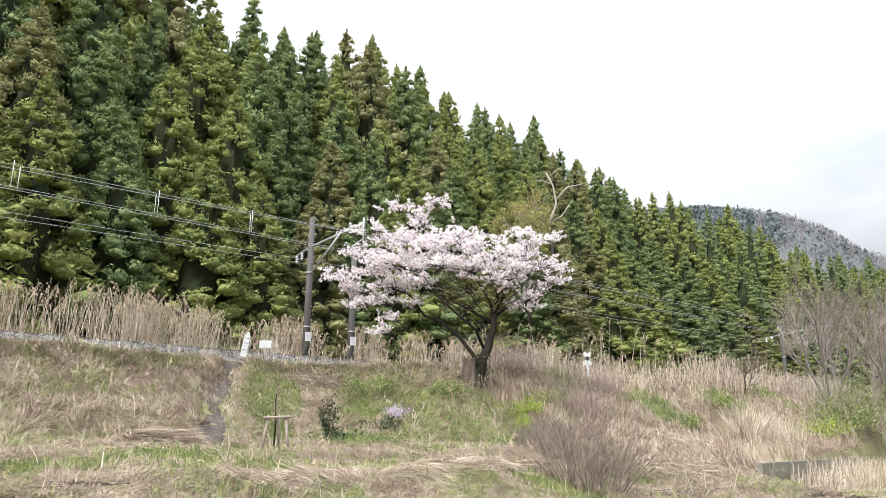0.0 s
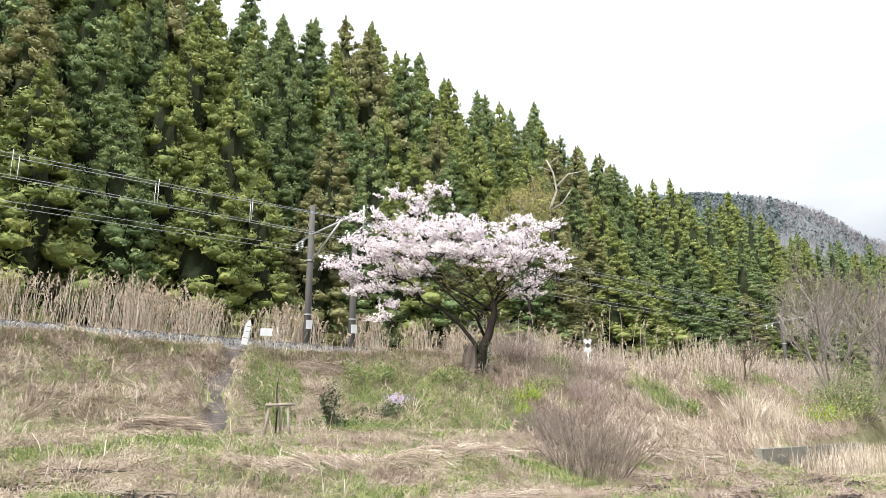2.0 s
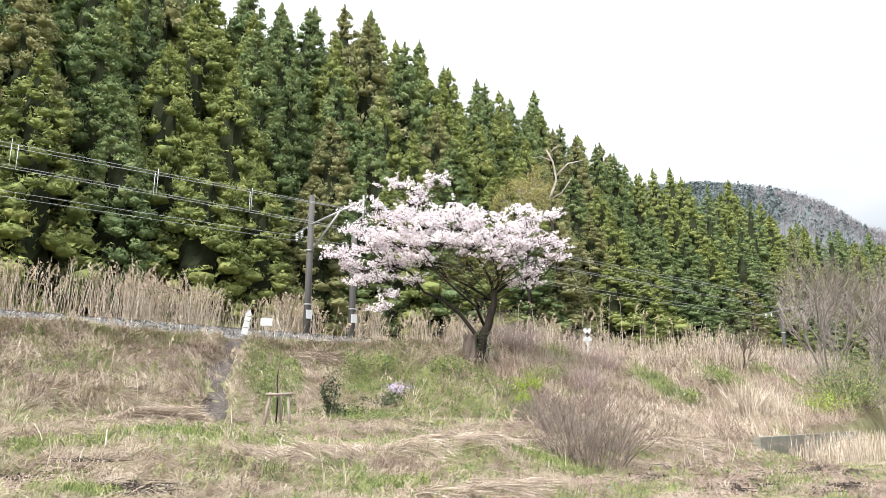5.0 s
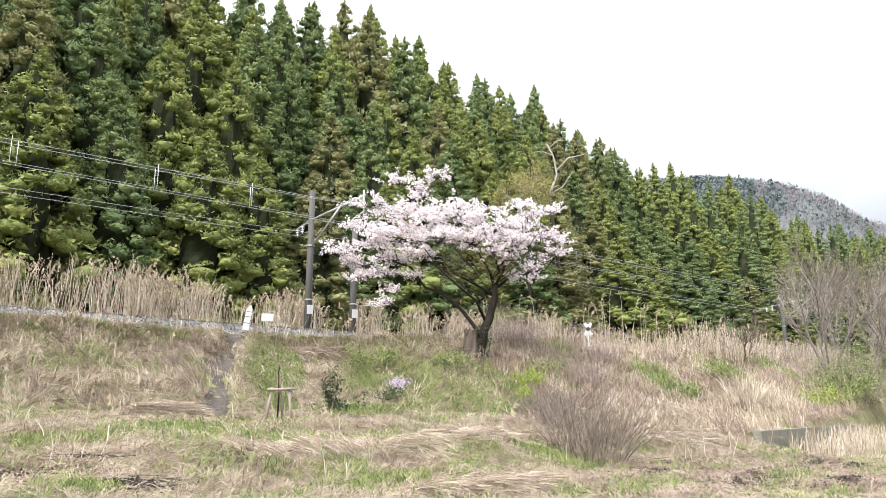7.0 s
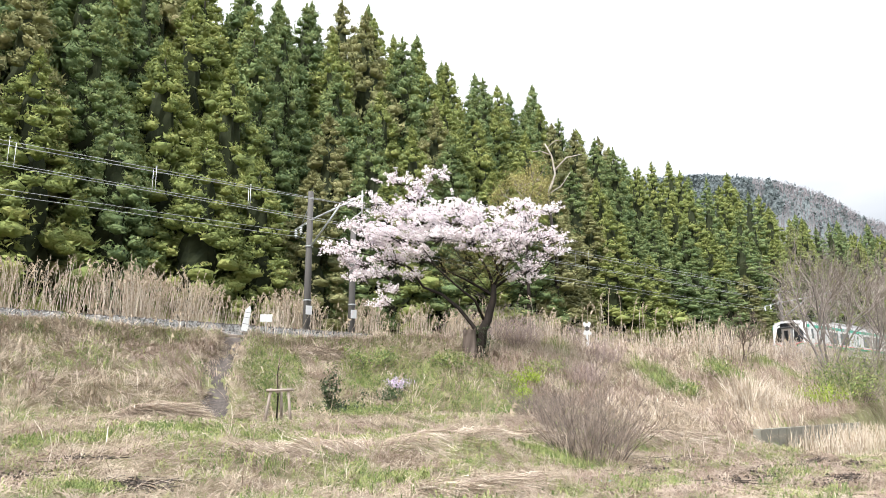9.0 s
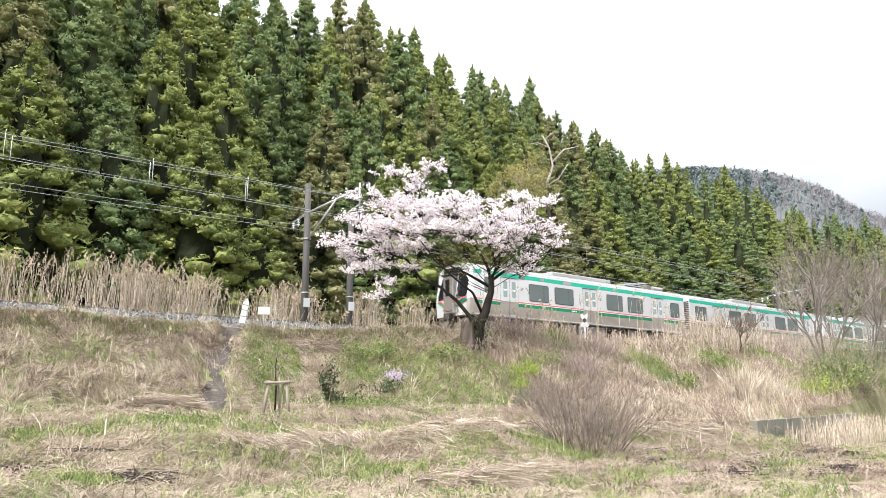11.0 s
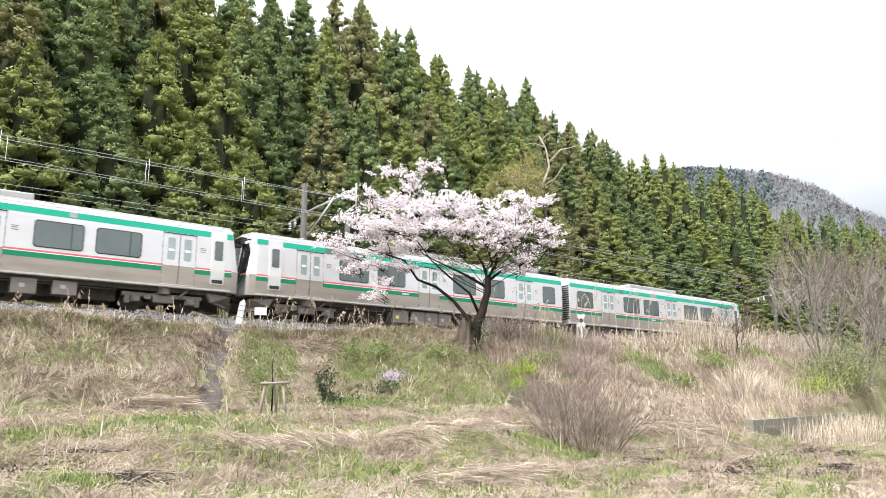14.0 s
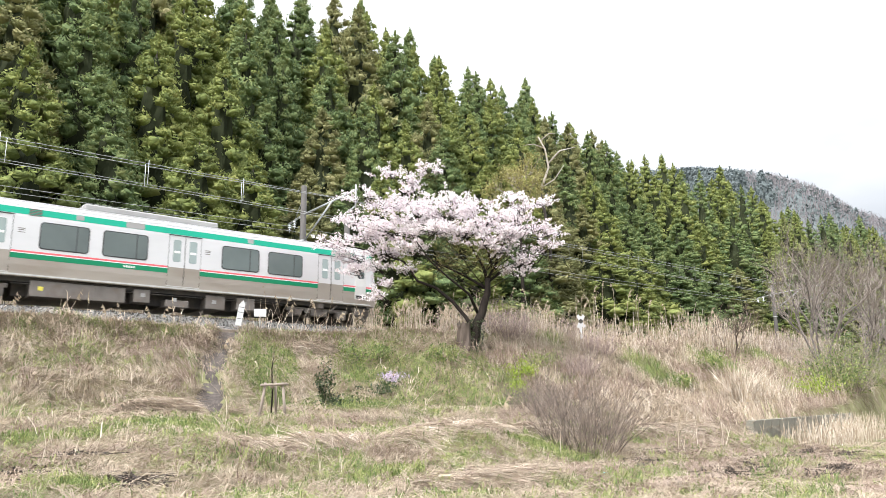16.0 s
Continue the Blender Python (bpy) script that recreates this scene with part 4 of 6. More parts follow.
# ---------------------------------------------------------------- overhead line


def pole_part(bm, h, r0, r1):
    tube(bm, [(0, 0, 0), (0, 0, h * 0.5), (0, 0, h)], r0, r1, n=16)
    return bm


def insulator(bm, x, y, z, n=3):
    for k in range(n):
        disc(bm, (x, y, z - 0.13 * k), 0.11, 0.05, "z", 12, 0.05)
    tube(bm, [(x, y, z + 0.12), (x, y, z - 0.13 * n)], 0.025, n=6)


def line_pole(s, q, h, z0, arm):
    t = thing("overhead_line_pole", on_track(s, q, z0), "dark concrete railway pole behind the track" + (" with steel bracket arms" if arm else ""), "utility pole", "poles of the overhead line")
    part("pole", pole_part(bmesh.new(), h, 0.20, 0.145), M_POLE, t)
    part("number_plate", box(bmesh.new(), -0.17, 0.17, -0.235, -0.185, 2.15, 2.60, 0.01), M_SIGN, t, "blank white plate")
    for z in (1.15, 2.9, h - 2.95):
        part("clamp", disc(bmesh.new(), (0, 0, z), 0.215, 0.06, "z", 16), M_GALV, t)
    if arm:
        zt = RAIL - z0
        # bracket over the track (local y towards -: the camera's side)
        bm = bmesh.new()
        tube(bm, [(0, 1.6, zt + 5.92), (0, 0, zt + 6.12), (0.4, -4.5, zt + 6.50)], 0.05, n=8)
        a = part("bracket_arm", bm, M_GALV, t, "pale blue-grey steel arm")
        part("brace", tube(bmesh.new(), [(0, 0, zt + 4.6), (0.2, -2.5, zt + 6.30)], 0.045, n=8), M_GALV, t)
        part("stay", tube(bmesh.new(), [(0, 0.9, zt + 6.08), (0, 0.1, zt + 7.0)], 0.015, n=6), M_GALV, t)
        part("drop_tube", tube(bmesh.new(), [(0.38, -4.4, zt + 6.75), (0.38, -4.4, zt + 5.6)], 0.04, n=8), M_SIGN, t)
        part("steady_arm", tube(bmesh.new(), [(0.38, -4.4, zt + 5.7), (0.2, -3.2, zt + 5.3)], 0.03, n=8), M_GALV, t)
        for y in (1.5, 0.95):
            bm = bmesh.new()
            insulator(bm, 0, y, zt + 5.85 + (1.5 - y) * 0.15)
            part("insulator", bm, M_PORCELAIN, t, "white porcelain insulator")
        bm = bmesh.new()
        insulator(bm, 0, 0.25, zt + 6.0, 1)
        part("insulator", bm, M_PORCELAIN, t, "white porcelain insulator")
    return t


def overhead_line():
    line_pole(13.3, -3.2, 12.9 - 4.25, 4.25, True)
    line_pole(15.95, -3.2, 11.6 - 4.25, 4.25, False)
    line_pole(62.5, -3.2, 12.2 - 4.25, 4.25, True)
    line_pole(-32.0, -3.2, 12.9 - 4.25, 4.25, True)
    posts = (-32.0, 13.3, 62.5, 108.0, 154.0)

    def wire(name, q, z_at, sag, r, label, q2=None):
        bm = bmesh.new()
        pts = []
        for a, b in zip(posts, posts[1:]):
            for k in range(10):
                u = k / 10
                pts.append(spot(a + (b - a) * u, q if q2 is None else q + (q2 - q) * (a + (b - a) * u + 32) / 182, RAIL + z_at - sag * 4 * u * (1 - u)))
        pts.append(spot(posts[-1], q if q2 is None else q2, RAIL + z_at))
        tube(bm, pts, r, n=5)
        return tagged(part(name, bm, M_WIRE), label, "cable", "wires of the overhead line")

    wire("messenger_wire", 0.25, 6.22, 0.30, 0.013, "thin grey messenger wire over the track")
    wire("contact_wire", 0.25, 5.17, 0.0, 0.012, "thin grey contact wire over the track")
    wire("messenger_wire", -0.35, 6.45, 0.16, 0.012, "thin grey second messenger wire over the track")
    wire("contact_wire", -0.35, 5.45, 0.0, 0.011, "thin grey second contact wire over the track")
    wire("feeder_cable", -4.7, 5.55, 0.22, 0.012, "thin dark feeder cable behind the track")
    wire("feeder_cable", -4.15, 5.65, 0.22, 0.012, "thin dark feeder cable behind the track")
    for q, z0, z1, ss in ((0.25, 5.17, 6.10, (-13, -6.5, -0.75, 4.2, 8.35, 18, 24, 30, 36, 42, 48, 54)), (-0.35, 5.45, 6.50, (-14, -7, -0.9, 4.5, 8.7, 19, 25.5, 32, 38, 45, 51))):
        for s in ss:
            bm = tube(bmesh.new(), [(0, 0, z0), (0, 0, z1)], 0.011 if s < 14 else 0.008, n=6)
            tagged(part("dropper", bm, M_PORCELAIN if s < 14 else M_WIRE, at=on_track(s, q, RAIL)), "thin pale dropper between the overhead wires", "cable", "droppers of the overhead line")


overhead_line()


# ---------------------------------------------------------------- lineside posts
def facing(s, q, z, rz=0.0):
    """A stand whose local -y looks back to the camera."""
    p = spot(s, q, z)
    return Matrix.Translation(p) @ pose(0, 0, 0, 0, 0, -math.degrees(math.atan2(p.x, p.y)) + rz)


def lineside():
    t = thing("marker_post", facing(6.66, 4.35, 4.52) @ pose(0, 0, 0, 0, 9, 0) @ Matrix.Diagonal((0.85, 0.85, 0.85, 1)), "white concrete distance marker post with pointed top leaning by the track", "marker post")
    bm = box(bmesh.new(), -0.13, 0.13, -0.10, 0.10, 0, 0.92, 0.012)
    part("post", bm, M_SIGN, t)
    bm = bmesh.new()
    c = [bm.verts.new(v) for v in ((-0.13, -0.1, 0.922), (0.13, -0.1, 0.922), (0.13, 0.1, 0.922), (-0.13, 0.1, 0.922))]
    top = [bm.verts.new((0.02, -0.1, 1.12)), bm.verts.new((0.02, 0.1, 1.12))]
    for f in ((c[0], c[1], top[0]), (c[1], c[2], top[1], top[0]), (c[2], c[3], top[1]), (c[3], c[0], top[0], top[1]), c[::-1]):
        bm.faces.new(f)
    part("cap", bm, M_SIGN, t)
    for z in (0.30, 0.58, 0.80):
        part("mark", box(bmesh.new(), -0.12, 0.12, -0.106, -0.099, z, z + 0.018), M_UNDER, t, "thin dark mark")
    t = thing("notice_board", facing(7.52, 4.35, 4.48) @ Matrix.Diagonal((0.86, 0.86, 0.9, 1)), "small blank white notice board on a thin post by the track", "sign")
    part("post", tube(bmesh.new(), [(0, 0, 0), (0, 0, 0.75)], 0.022, n=8), M_SIGN, t)
    part("board", box(bmesh.new(), -0.26, 0.26, -0.045, -0.025, 0.48, 0.80, 0.006), M_SIGN, t)
    t = thing("crossing_sign", facing(25.6, 4.6, 4.25, 8) @ Matrix.Diagonal((0.75, 0.75, 0.92, 1)), "white crossed-board railway sign on a white post", "sign")
    part("post", box(bmesh.new(), -0.07, 0.07, -0.05, 0.05, 0, 2.0, 0.01), M_SIGN, t)
    for k, a in enumerate((32, -32)):
        m = pose(0, -0.07 - 0.03 * k, 1.70, 0, a, 0)
        part("board", box(bmesh.new(), -0.10, 0.10, -0.012, 0.012, -0.42, 0.42, 0.004), M_SIGN, t, at=m)
        part("stripe", box(bmesh.new(), -0.10, 0.10, -0.016, -0.012, -0.12, 0.12), M_UNDER, t, at=m)
    # old timber laid across the head of the footpath
    t = thing("timber_edging", on_track(4.3, 3.95, 4.36, 0.0), "weathered grey timber laid across the top of the footpath", "timber")
    for k in range(2):
        part("beam", box(bmesh.new(), 0.02 + 1.42 * k, 1.40 + 1.42 * k, -0.09, 0.09, -0.10, 0.07 - 0.02 * k, 0.02), M_WOOD, t)
    # staked sapling in the meadow
    t = thing("tree_stake_frame", facing(4.85, 11.0, land(4.85, 11.0)), "weathered wooden tripod stake frame round a sapling", "tree stake")
    for x, lx, y in ((-0.38, 0.16, -0.05), (0.36, -0.12, -0.05), (0.1, -0.05, 0.4)):
        part("leg", tube(bmesh.new(), [(x, y, -0.1), (x + lx, y * 0.4, 1.02)], 0.042, 0.038, n=9), M_WOOD, t)
    part("crossbar", tube(bmesh.new(), [(-0.36, -0.07, 0.95), (0.40, -0.07, 0.97)], 0.036, n=9), M_WOOD, t)
    t = thing("sapling", facing(4.85, 10.9, land(4.85, 10.9)), "thin bare young tree tied to its stakes", "young tree")
    part("trunk", tube(bmesh.new(), [(0, 0, -0.05), (0.02, 0, 0.7), (-0.02, 0, 1.4), (0.03, 0, 1.9)], 0.028, 0.010, n=7), M_BARK, t)
    part("tie", disc(bmesh.new(), (0.0, 0, 0.93), 0.06, 0.07, "z", 10), M_SHRUBTWIG, t, "straw-coloured rope tie")
    s_ = Soup()
    for _ in range(26):
        z = R.uniform(0.7, 1.9)
        a = R.uniform(0, math.tau)
        s_.line((0, 0, z), (0.22 * math.cos(a), 0.22 * math.sin(a), z + R.uniform(0.08, 0.3)), 0.007, 0.003)
    part("twig_work", s_.mesh("twig_work", M_REDSTRAW), None, t)
    # retaining wall of the ditch
    bm = bmesh.new()
    a0, n = 19.4, 16
    for k in range(n):
        a, b = a0 + k * 1.0, a0 + (k + 1) * 1.0
        pa, pb = spot(a, wall_q(a)), spot(b, wall_q(b))
        d = (pb - pa).normalized()
        m = Matrix.Translation((pa + pb) / 2) @ pose(0, 0, 0, 0, 0, math.degrees(math.atan2(d.y, d.x)))
        bb = bmesh.new()
        box(bb, -0.498, 0.498, -0.12, 0.14, -0.5, 0.96, 0.012)
        me = finish("wall_panel", bb, M_CONCRETE)
        if k == 0:
            root = tagged(place(new("wall_ditch"), Matrix()), "weathered grey concrete retaining wall of the ditch", "retaining wall", kind="structure")
        part("wall_panel", me, None, root, at=m)
    bm.free()


lineside()

# ---------------------------------------------------------------- cherry and bare trees


def grow(s_, r, p, d, ln, rad, depth, spread=0.55, up=0.12, kids=(2, 4), tips=None, shrink=0.68):
    """Bare limbs: each stretch bends a little and forks into thinner ones."""
    q = p
    n = 3
    for k in range(n):
        d = (d + Vector((r.gauss(0, .14), r.gauss(0, .14), r.gauss(0, .10) + up * 0.3))).normalized()
        e = q + d * ln / n
        soup = s_ if isinstance(s_, Soup) else s_[0] if rad > 0.03 else s_[1]
        soup.line(q, e, rad * (1 - 0.13 * k), rad * (1 - 0.13 * (k + 1)), 5 if rad > 0.03 else 3 if rad > 0.012 else 2)
        q = e
        if depth > 0 and k > 0 or (depth > 1 and k == 0 and r.random() < 0.3):
            for _ in range(r.randint(*kids) // 2 + (k == n - 1)):
                a = Vector((r.gauss(0, 1), r.gauss(0, 1), r.gauss(0, 0.6)))
                dd = (d + a.normalized() * spread * r.uniform(0.7, 1.4) + Vector((0, 0, up))).normalized()
                grow(s_, r, q, dd, ln * shrink * r.uniform(0.75, 1.15), max(0.004, rad * 0.58), depth - 1, spread, up, kids, tips, shrink)
    if depth == 0 and tips is not None:
        tips.append((q, d))


def cherry_tree():
    s0, q0 = 15.06, 7.83
    z0 = land(s0, q0)
    t = thing("cherry_tree", Matrix.Translation(spot(s0, q0, z0 - 0.1)), "old cherry tree in full pale pink blossom on the bank", "cherry tree")
    bm = bmesh.new()
    tube(bm, [(-0.05, 0, -0.2), (0.0, 0, 0.25), (0.13, 0.02, 0.7), (0.20, -0.02, 1.15), (0.42, 0.05, 1.6), (0.52, 0.03, 2.0), (0.66, 0.05, 2.4), (0.68, 0.05, 3.0)], 0.26, 0.11, n=12)
    tube(bm, [(0.10, -0.05, 0.75), (-0.2, 0.0, 1.35), (-0.75, 0.1, 2.05), (-1.45, 0.2, 2.65), (-2.2, 0.2, 2.95), (-2.75, 0.15, 3.75), (-3.9, 0.1, 4.15), (-5.2, 0.0, 4.45)], 0.09, 0.022, n=9)
    tube(bm, [(0.3, 0.05, 1.45), (-0.1, -0.3, 2.3), (-0.9, -0.7, 2.9), (-1.6, -1.0, 3.5), (-2.4, -1.2, 4.6)], 0.065, 0.016, n=8)
    tube(bm, [(0.66, 0.05, 2.9), (0.5, 0.3, 3.6), (0.0, 0.5, 4.5), (-1.2, 0.6, 5.3), (-2.1, 0.4, 5.9), (-2.35, 0.3, 6.9), (-2.45, 0.3, 7.7)], 0.065, 0.016, n=8)
    tube(bm, [(0.68, 0.05, 2.9), (0.9, 0.1, 3.4), (0.7, -0.2, 4.1), (0.3, -0.4, 4.9), (0.0, -0.5, 6.0)], 0.065, 0.016, n=8)
    tube(bm, [(0.68, 0.05, 2.85), (1.2, 0.2, 3.25), (1.9, 0.4, 3.6), (2.8, 0.5, 3.7), (3.5, 0.5, 4.6)], 0.065, 0.016, n=8)
    tube(bm, [(0.95, 0.1, 3.35), (1.3, 0.6, 4.4), (1.9, 0.8, 5.6), (2.6, 0.8, 6.3)], 0.065, 0.016, n=8)
    tube(bm, [(0.6, 0.05, 2.6), (-0.3, 0.9, 3.3), (-1.5, 1.5, 4.0), (-3.0, 1.7, 4.9)], 0.065, 0.016, n=8)
    part("trunk", bm, M_BARK, t, "dark rugged bark trunk and limbs")
    # pads of blossom: centre and half-widths across, deep, high
    pads = [(-3.5, 0.1, 7.55, 1.1, 0.5, 0.15), (-1.9, 0.1, 7.75, 0.8, 0.4, 0.16), (-2.6, 0.2, 7.3, 0.6, 0.5, 0.22), (-2.5, 0.2, 6.85, 0.5, 0.5, 0.16),
            (-4.7, 0.1, 6.6, 0.75, 0.6, 0.22), (-3.5, 0.2, 6.35, 0.9, 0.9, 0.20), (-2.2, 0.2, 6.3, 1.1, 1.0, 0.22), (-1.0, 0.0, 6.35, 0.7, 0.8, 0.20), (0.2, 0.0, 6.15, 1.0, 1.2, 0.20),
            (-5.3, 0.1, 5.65, 0.9, 0.6, 0.16), (-4.1, 0.0, 5.5, 1.1, 1.0, 0.22), (-2.6, -0.2, 5.75, 1.4, 1.3, 0.24), (-1.0, -0.4, 5.7, 1.4, 1.5, 0.26), (0.5, -0.3, 5.55, 1.3, 1.4, 0.24), (1.3, 0.2, 5.25, 1.0, 1.1, 0.18),
            (-5.9, 0.0, 4.6, 0.55, 0.5, 0.24), (-4.7, 0.0, 4.85, 1.1, 0.9, 0.22), (-3.3, -0.4, 5.0, 1.4, 1.3, 0.26), (-1.8, -0.7, 5.0, 1.5, 1.5, 0.26), (-0.3, -0.8, 4.85, 1.3, 1.4, 0.22), (0.9, -0.7, 4.75, 1.0, 1.2, 0.20),
            (-5.0, 0.0, 4.05, 0.9, 0.8, 0.24), (-3.8, 0.0, 4.25, 1.1, 1.0, 0.24), (-2.5, -0.2, 4.3, 0.9, 1.0, 0.20), (-5.1, 0.0, 3.45, 0.7, 0.6, 0.20), (-4.0, 0.2, 3.6, 0.7, 0.7, 0.20), (-2.9, 0.0, 3.55, 0.5, 0.5, 0.24),
            (-3.7, 0.1, 2.95, 0.40, 0.4, 0.22), (-3.9, 0.0, 2.40, 0.30, 0.3, 0.22),
            (1.9, 0.3, 6.5, 0.45, 0.5, 0.26), (2.3, 0.3, 6.1, 0.8, 0.7, 0.20), (3.1, 0.3, 6.25, 0.45, 0.4, 0.12), (2.1, 0.3, 5.65, 0.6, 0.6, 0.14), (2.6, 0.1, 5.15, 0.9, 0.8, 0.16), (3.3, 0.2, 5.0, 0.5, 0.5, 0.20), (1.6, -0.4, 4.75, 0.7, 0.9, 0.16),
            (3.1, 0.1, 4.35, 0.75, 0.6, 0.15), (0.6, -1.0, 4.3, 0.7, 0.6, 0.15), (1.4, -0.8, 4.15, 0.7, 0.7, 0.18), (2.2, 0.0, 3.75, 0.7, 0.7, 0.18), (2.0, 0.2, 3.35, 0.7, 0.6, 0.14)]
    tw, bl, lf = Soup(), Soup(), Soup()
    r = random.Random(21)
    def bloom(c, n, size):
        for _f in range(n):
            p = c + Vector((r.gauss(0, size), r.gauss(0, size), r.gauss(0, size * 0.85)))
            nn = Vector((r.gauss(0, 1), r.gauss(0, 1) - 0.3, r.gauss(0, 1) + 0.5)).normalized()
            x = nn.cross(Vector((r.uniform(-1, 1), r.uniform(-1, 1), 0.2))).normalized() * r.uniform(0.024, 0.042)
            y = nn.cross(x)
            bl.quad(p + x, p + y, p - x * 0.9, p - y * 1.1)

    for cx, cy, cz, rx, ry, rz in pads:
        hub = Vector((cx * 0.90 + 0.05, cy * 0.8, cz - rz * 0.9 - 0.08))
        n = int(8 + 9 * rx * ry)
        for _ in range(n):
            a, k = r.uniform(0, math.tau), r.random() ** 0.45
            e = Vector((cx + rx * 1.15 * k * math.cos(a), cy + ry * 1.15 * k * math.sin(a), cz + rz * (r.uniform(-1.0, 1.0) + 0.5 - 0.7 * k * k)))
            m = hub.lerp(e, 0.4) + rv(0.12)
            tw.line(hub + rv(0.2), m, 0.014, 0.010)
            tw.line(m, e, 0.010, 0.004)
            ln = (e - m).length
            axis = (e - m).normalized()
            for j in range(max(3, int(ln / 0.13))):
                c = m.lerp(e, (j + r.random()) / max(3, int(ln / 0.13)) * 0.95 + 0.08) + rv(0.05)
                bloom(c, 7, 0.042)
                if r.random() < 0.62:
                    # short side spur set with flowers
                    d = (axis * 0.6 + Vector((r.gauss(0, 1), r.gauss(0, 1), r.gauss(0.1, 0.45)))).normalized() * r.uniform(0.15, 0.42)
                    tw.line(c, c + d, 0.006, 0.003)
                    for u in (0.45, 0.75, 1.05):
                        bloom(c + d * u, 7, 0.04)
    # thin crooked inner boughs
    for k in range(11):
        a, z = r.uniform(0, math.tau), r.uniform(2.2, 3.4)
        grow(tw, r, Vector((0.5 + 0.05 * (z - 2), 0.05, z)), Vector((math.cos(a) * 1.2 - 0.35, math.sin(a), r.uniform(0.25, 0.9))).normalized(), r.uniform(1.4, 2.3), 0.022, 2, 0.7, 0.05, (2, 3))
    for _ in range(420):
        c = Vector((r.uniform(-1.6, 1.3), r.uniform(-1, 1), r.uniform(3.1, 4.7)))
        for _k in range(5):
            p = c + rv(0.16)
            lf.tri(p + rv(0.04), p + rv(0.04), p + rv(0.05))
        tw.line(c, c + rv(0.5), 0.006, 0.003)
    part("twig_work", tw.mesh("twig_work", M_BARK), None, t)
    part("blossom", bl.mesh("blossom", M_BLOSSOM), None, t, "pale pink blossom")
    part("young_leaves", lf.mesh("young_leaves", M_YOUNGLEAF), None, t)
    iv = Soup()
    for _ in range(420):
        z = r.uniform(0.0, 1.25) ** 1.2
        a = r.uniform(-0.4, math.pi + 0.4) + math.pi
        c = Vector((0.02 + 0.14 * z + 0.34 * math.cos(a), 0.33 * math.sin(a), z))
        iv.tri(c + rv(0.05), c + rv(0.05), c + rv(0.06))
    part("ivy", iv.mesh("ivy", M_DARKLEAF), None, t, "dark green ivy leaves")
    # broken stump beside it
    t = thing("tree_stump", Matrix.Translation(spot(s0 - 0.35, q0 - 0.1, z0 - 0.1)), "rotten grey-brown broken tree stump beside the cherry", "stump")
    bm = bmesh.new()
    n = 14
    rows = []
    for z, rad in ((0, 0.36), (0.4, 0.29), (0.9, 0.26), (1.15, 0.27)):
        rows.append([bm.verts.new((math.cos(i * math.tau / n) * rad * r.uniform(0.85, 1.12), math.sin(i * math.tau / n) * rad * r.uniform(0.85, 1.1), z + (r.uniform(-0.12, 0.2) if z > 1 else 0))) for i in range(n)])
    for a, b in zip(rows, rows[1:]):
        for i in range(n):
            bm.faces.new((a[i], a[(i + 1) % n], b[(i + 1) % n], b[i]))
    top = bm.verts.new((0, 0, 0.95))
    for i in range(n):
        bm.faces.new((rows[-1][i], rows[-1][(i + 1) % n], top))
    part("wood", bm, M_ROTWOOD, t)


cherry_tree()


def bare_tree(s, q, h, seed, stems, lean, label, material=M_TWIG, depth=5, name="bare_tree", zoff=0.0, spread=0.5, rad=0.075):
    r = random.Random(seed)
    t = thing(name, Matrix.Translation(spot(s, q, land(s, q) - 0.1 + zoff)), label, "tree", "bare trees of the bank")
    limbs, fine = Soup(), Soup()
    for k in range(stems):
        a = math.tau * k / stems + r.uniform(-0.4, 0.4)
        d = Vector((math.cos(a) * lean, math.sin(a) * lean, 1)).normalized()
        grow((limbs, fine), r, Vector((0.12 * math.cos(a), 0.12 * math.sin(a), 0)), d, h * 0.36, rad, depth, spread, 0.10, (2, 4))
    part("limb_work", limbs.mesh("limb_work", M_BARKGREY if material is M_TWIG else material), None, t, "grey bark stems")
    part("twig_work", fine.mesh("twig_work", material), None, t)
    return t


bare_tree(41.8, 9.6, 9.0, 3, 4, 0.50, "bare grey multi-stemmed tree on the bank above the ditch")
bare_tree(48.5, 9.7, 9.0, 4, 3, 0.35, "bare grey tree with upright twigs above the ditch", depth=5)
bare_tree(51.0, 6.0, 8.5, 14, 3, 0.4, "bare grey-brown tree beside the railway bank")
bare_tree(53.0, 11.0, 8.0, 15, 3, 0.4, "bare grey-brown tree far along the bank")
bare_tree(60.0, 7.5, 10.0, 18, 3, 0.4, "bare grey-brown tree beyond the ditch wall")
bare_tree(33.5, 8.6, 3.2, 5, 4, 0.6, "bare low brown bush on the bank", M_SHRUBTWIG, 4, "bush", rad=0.05)


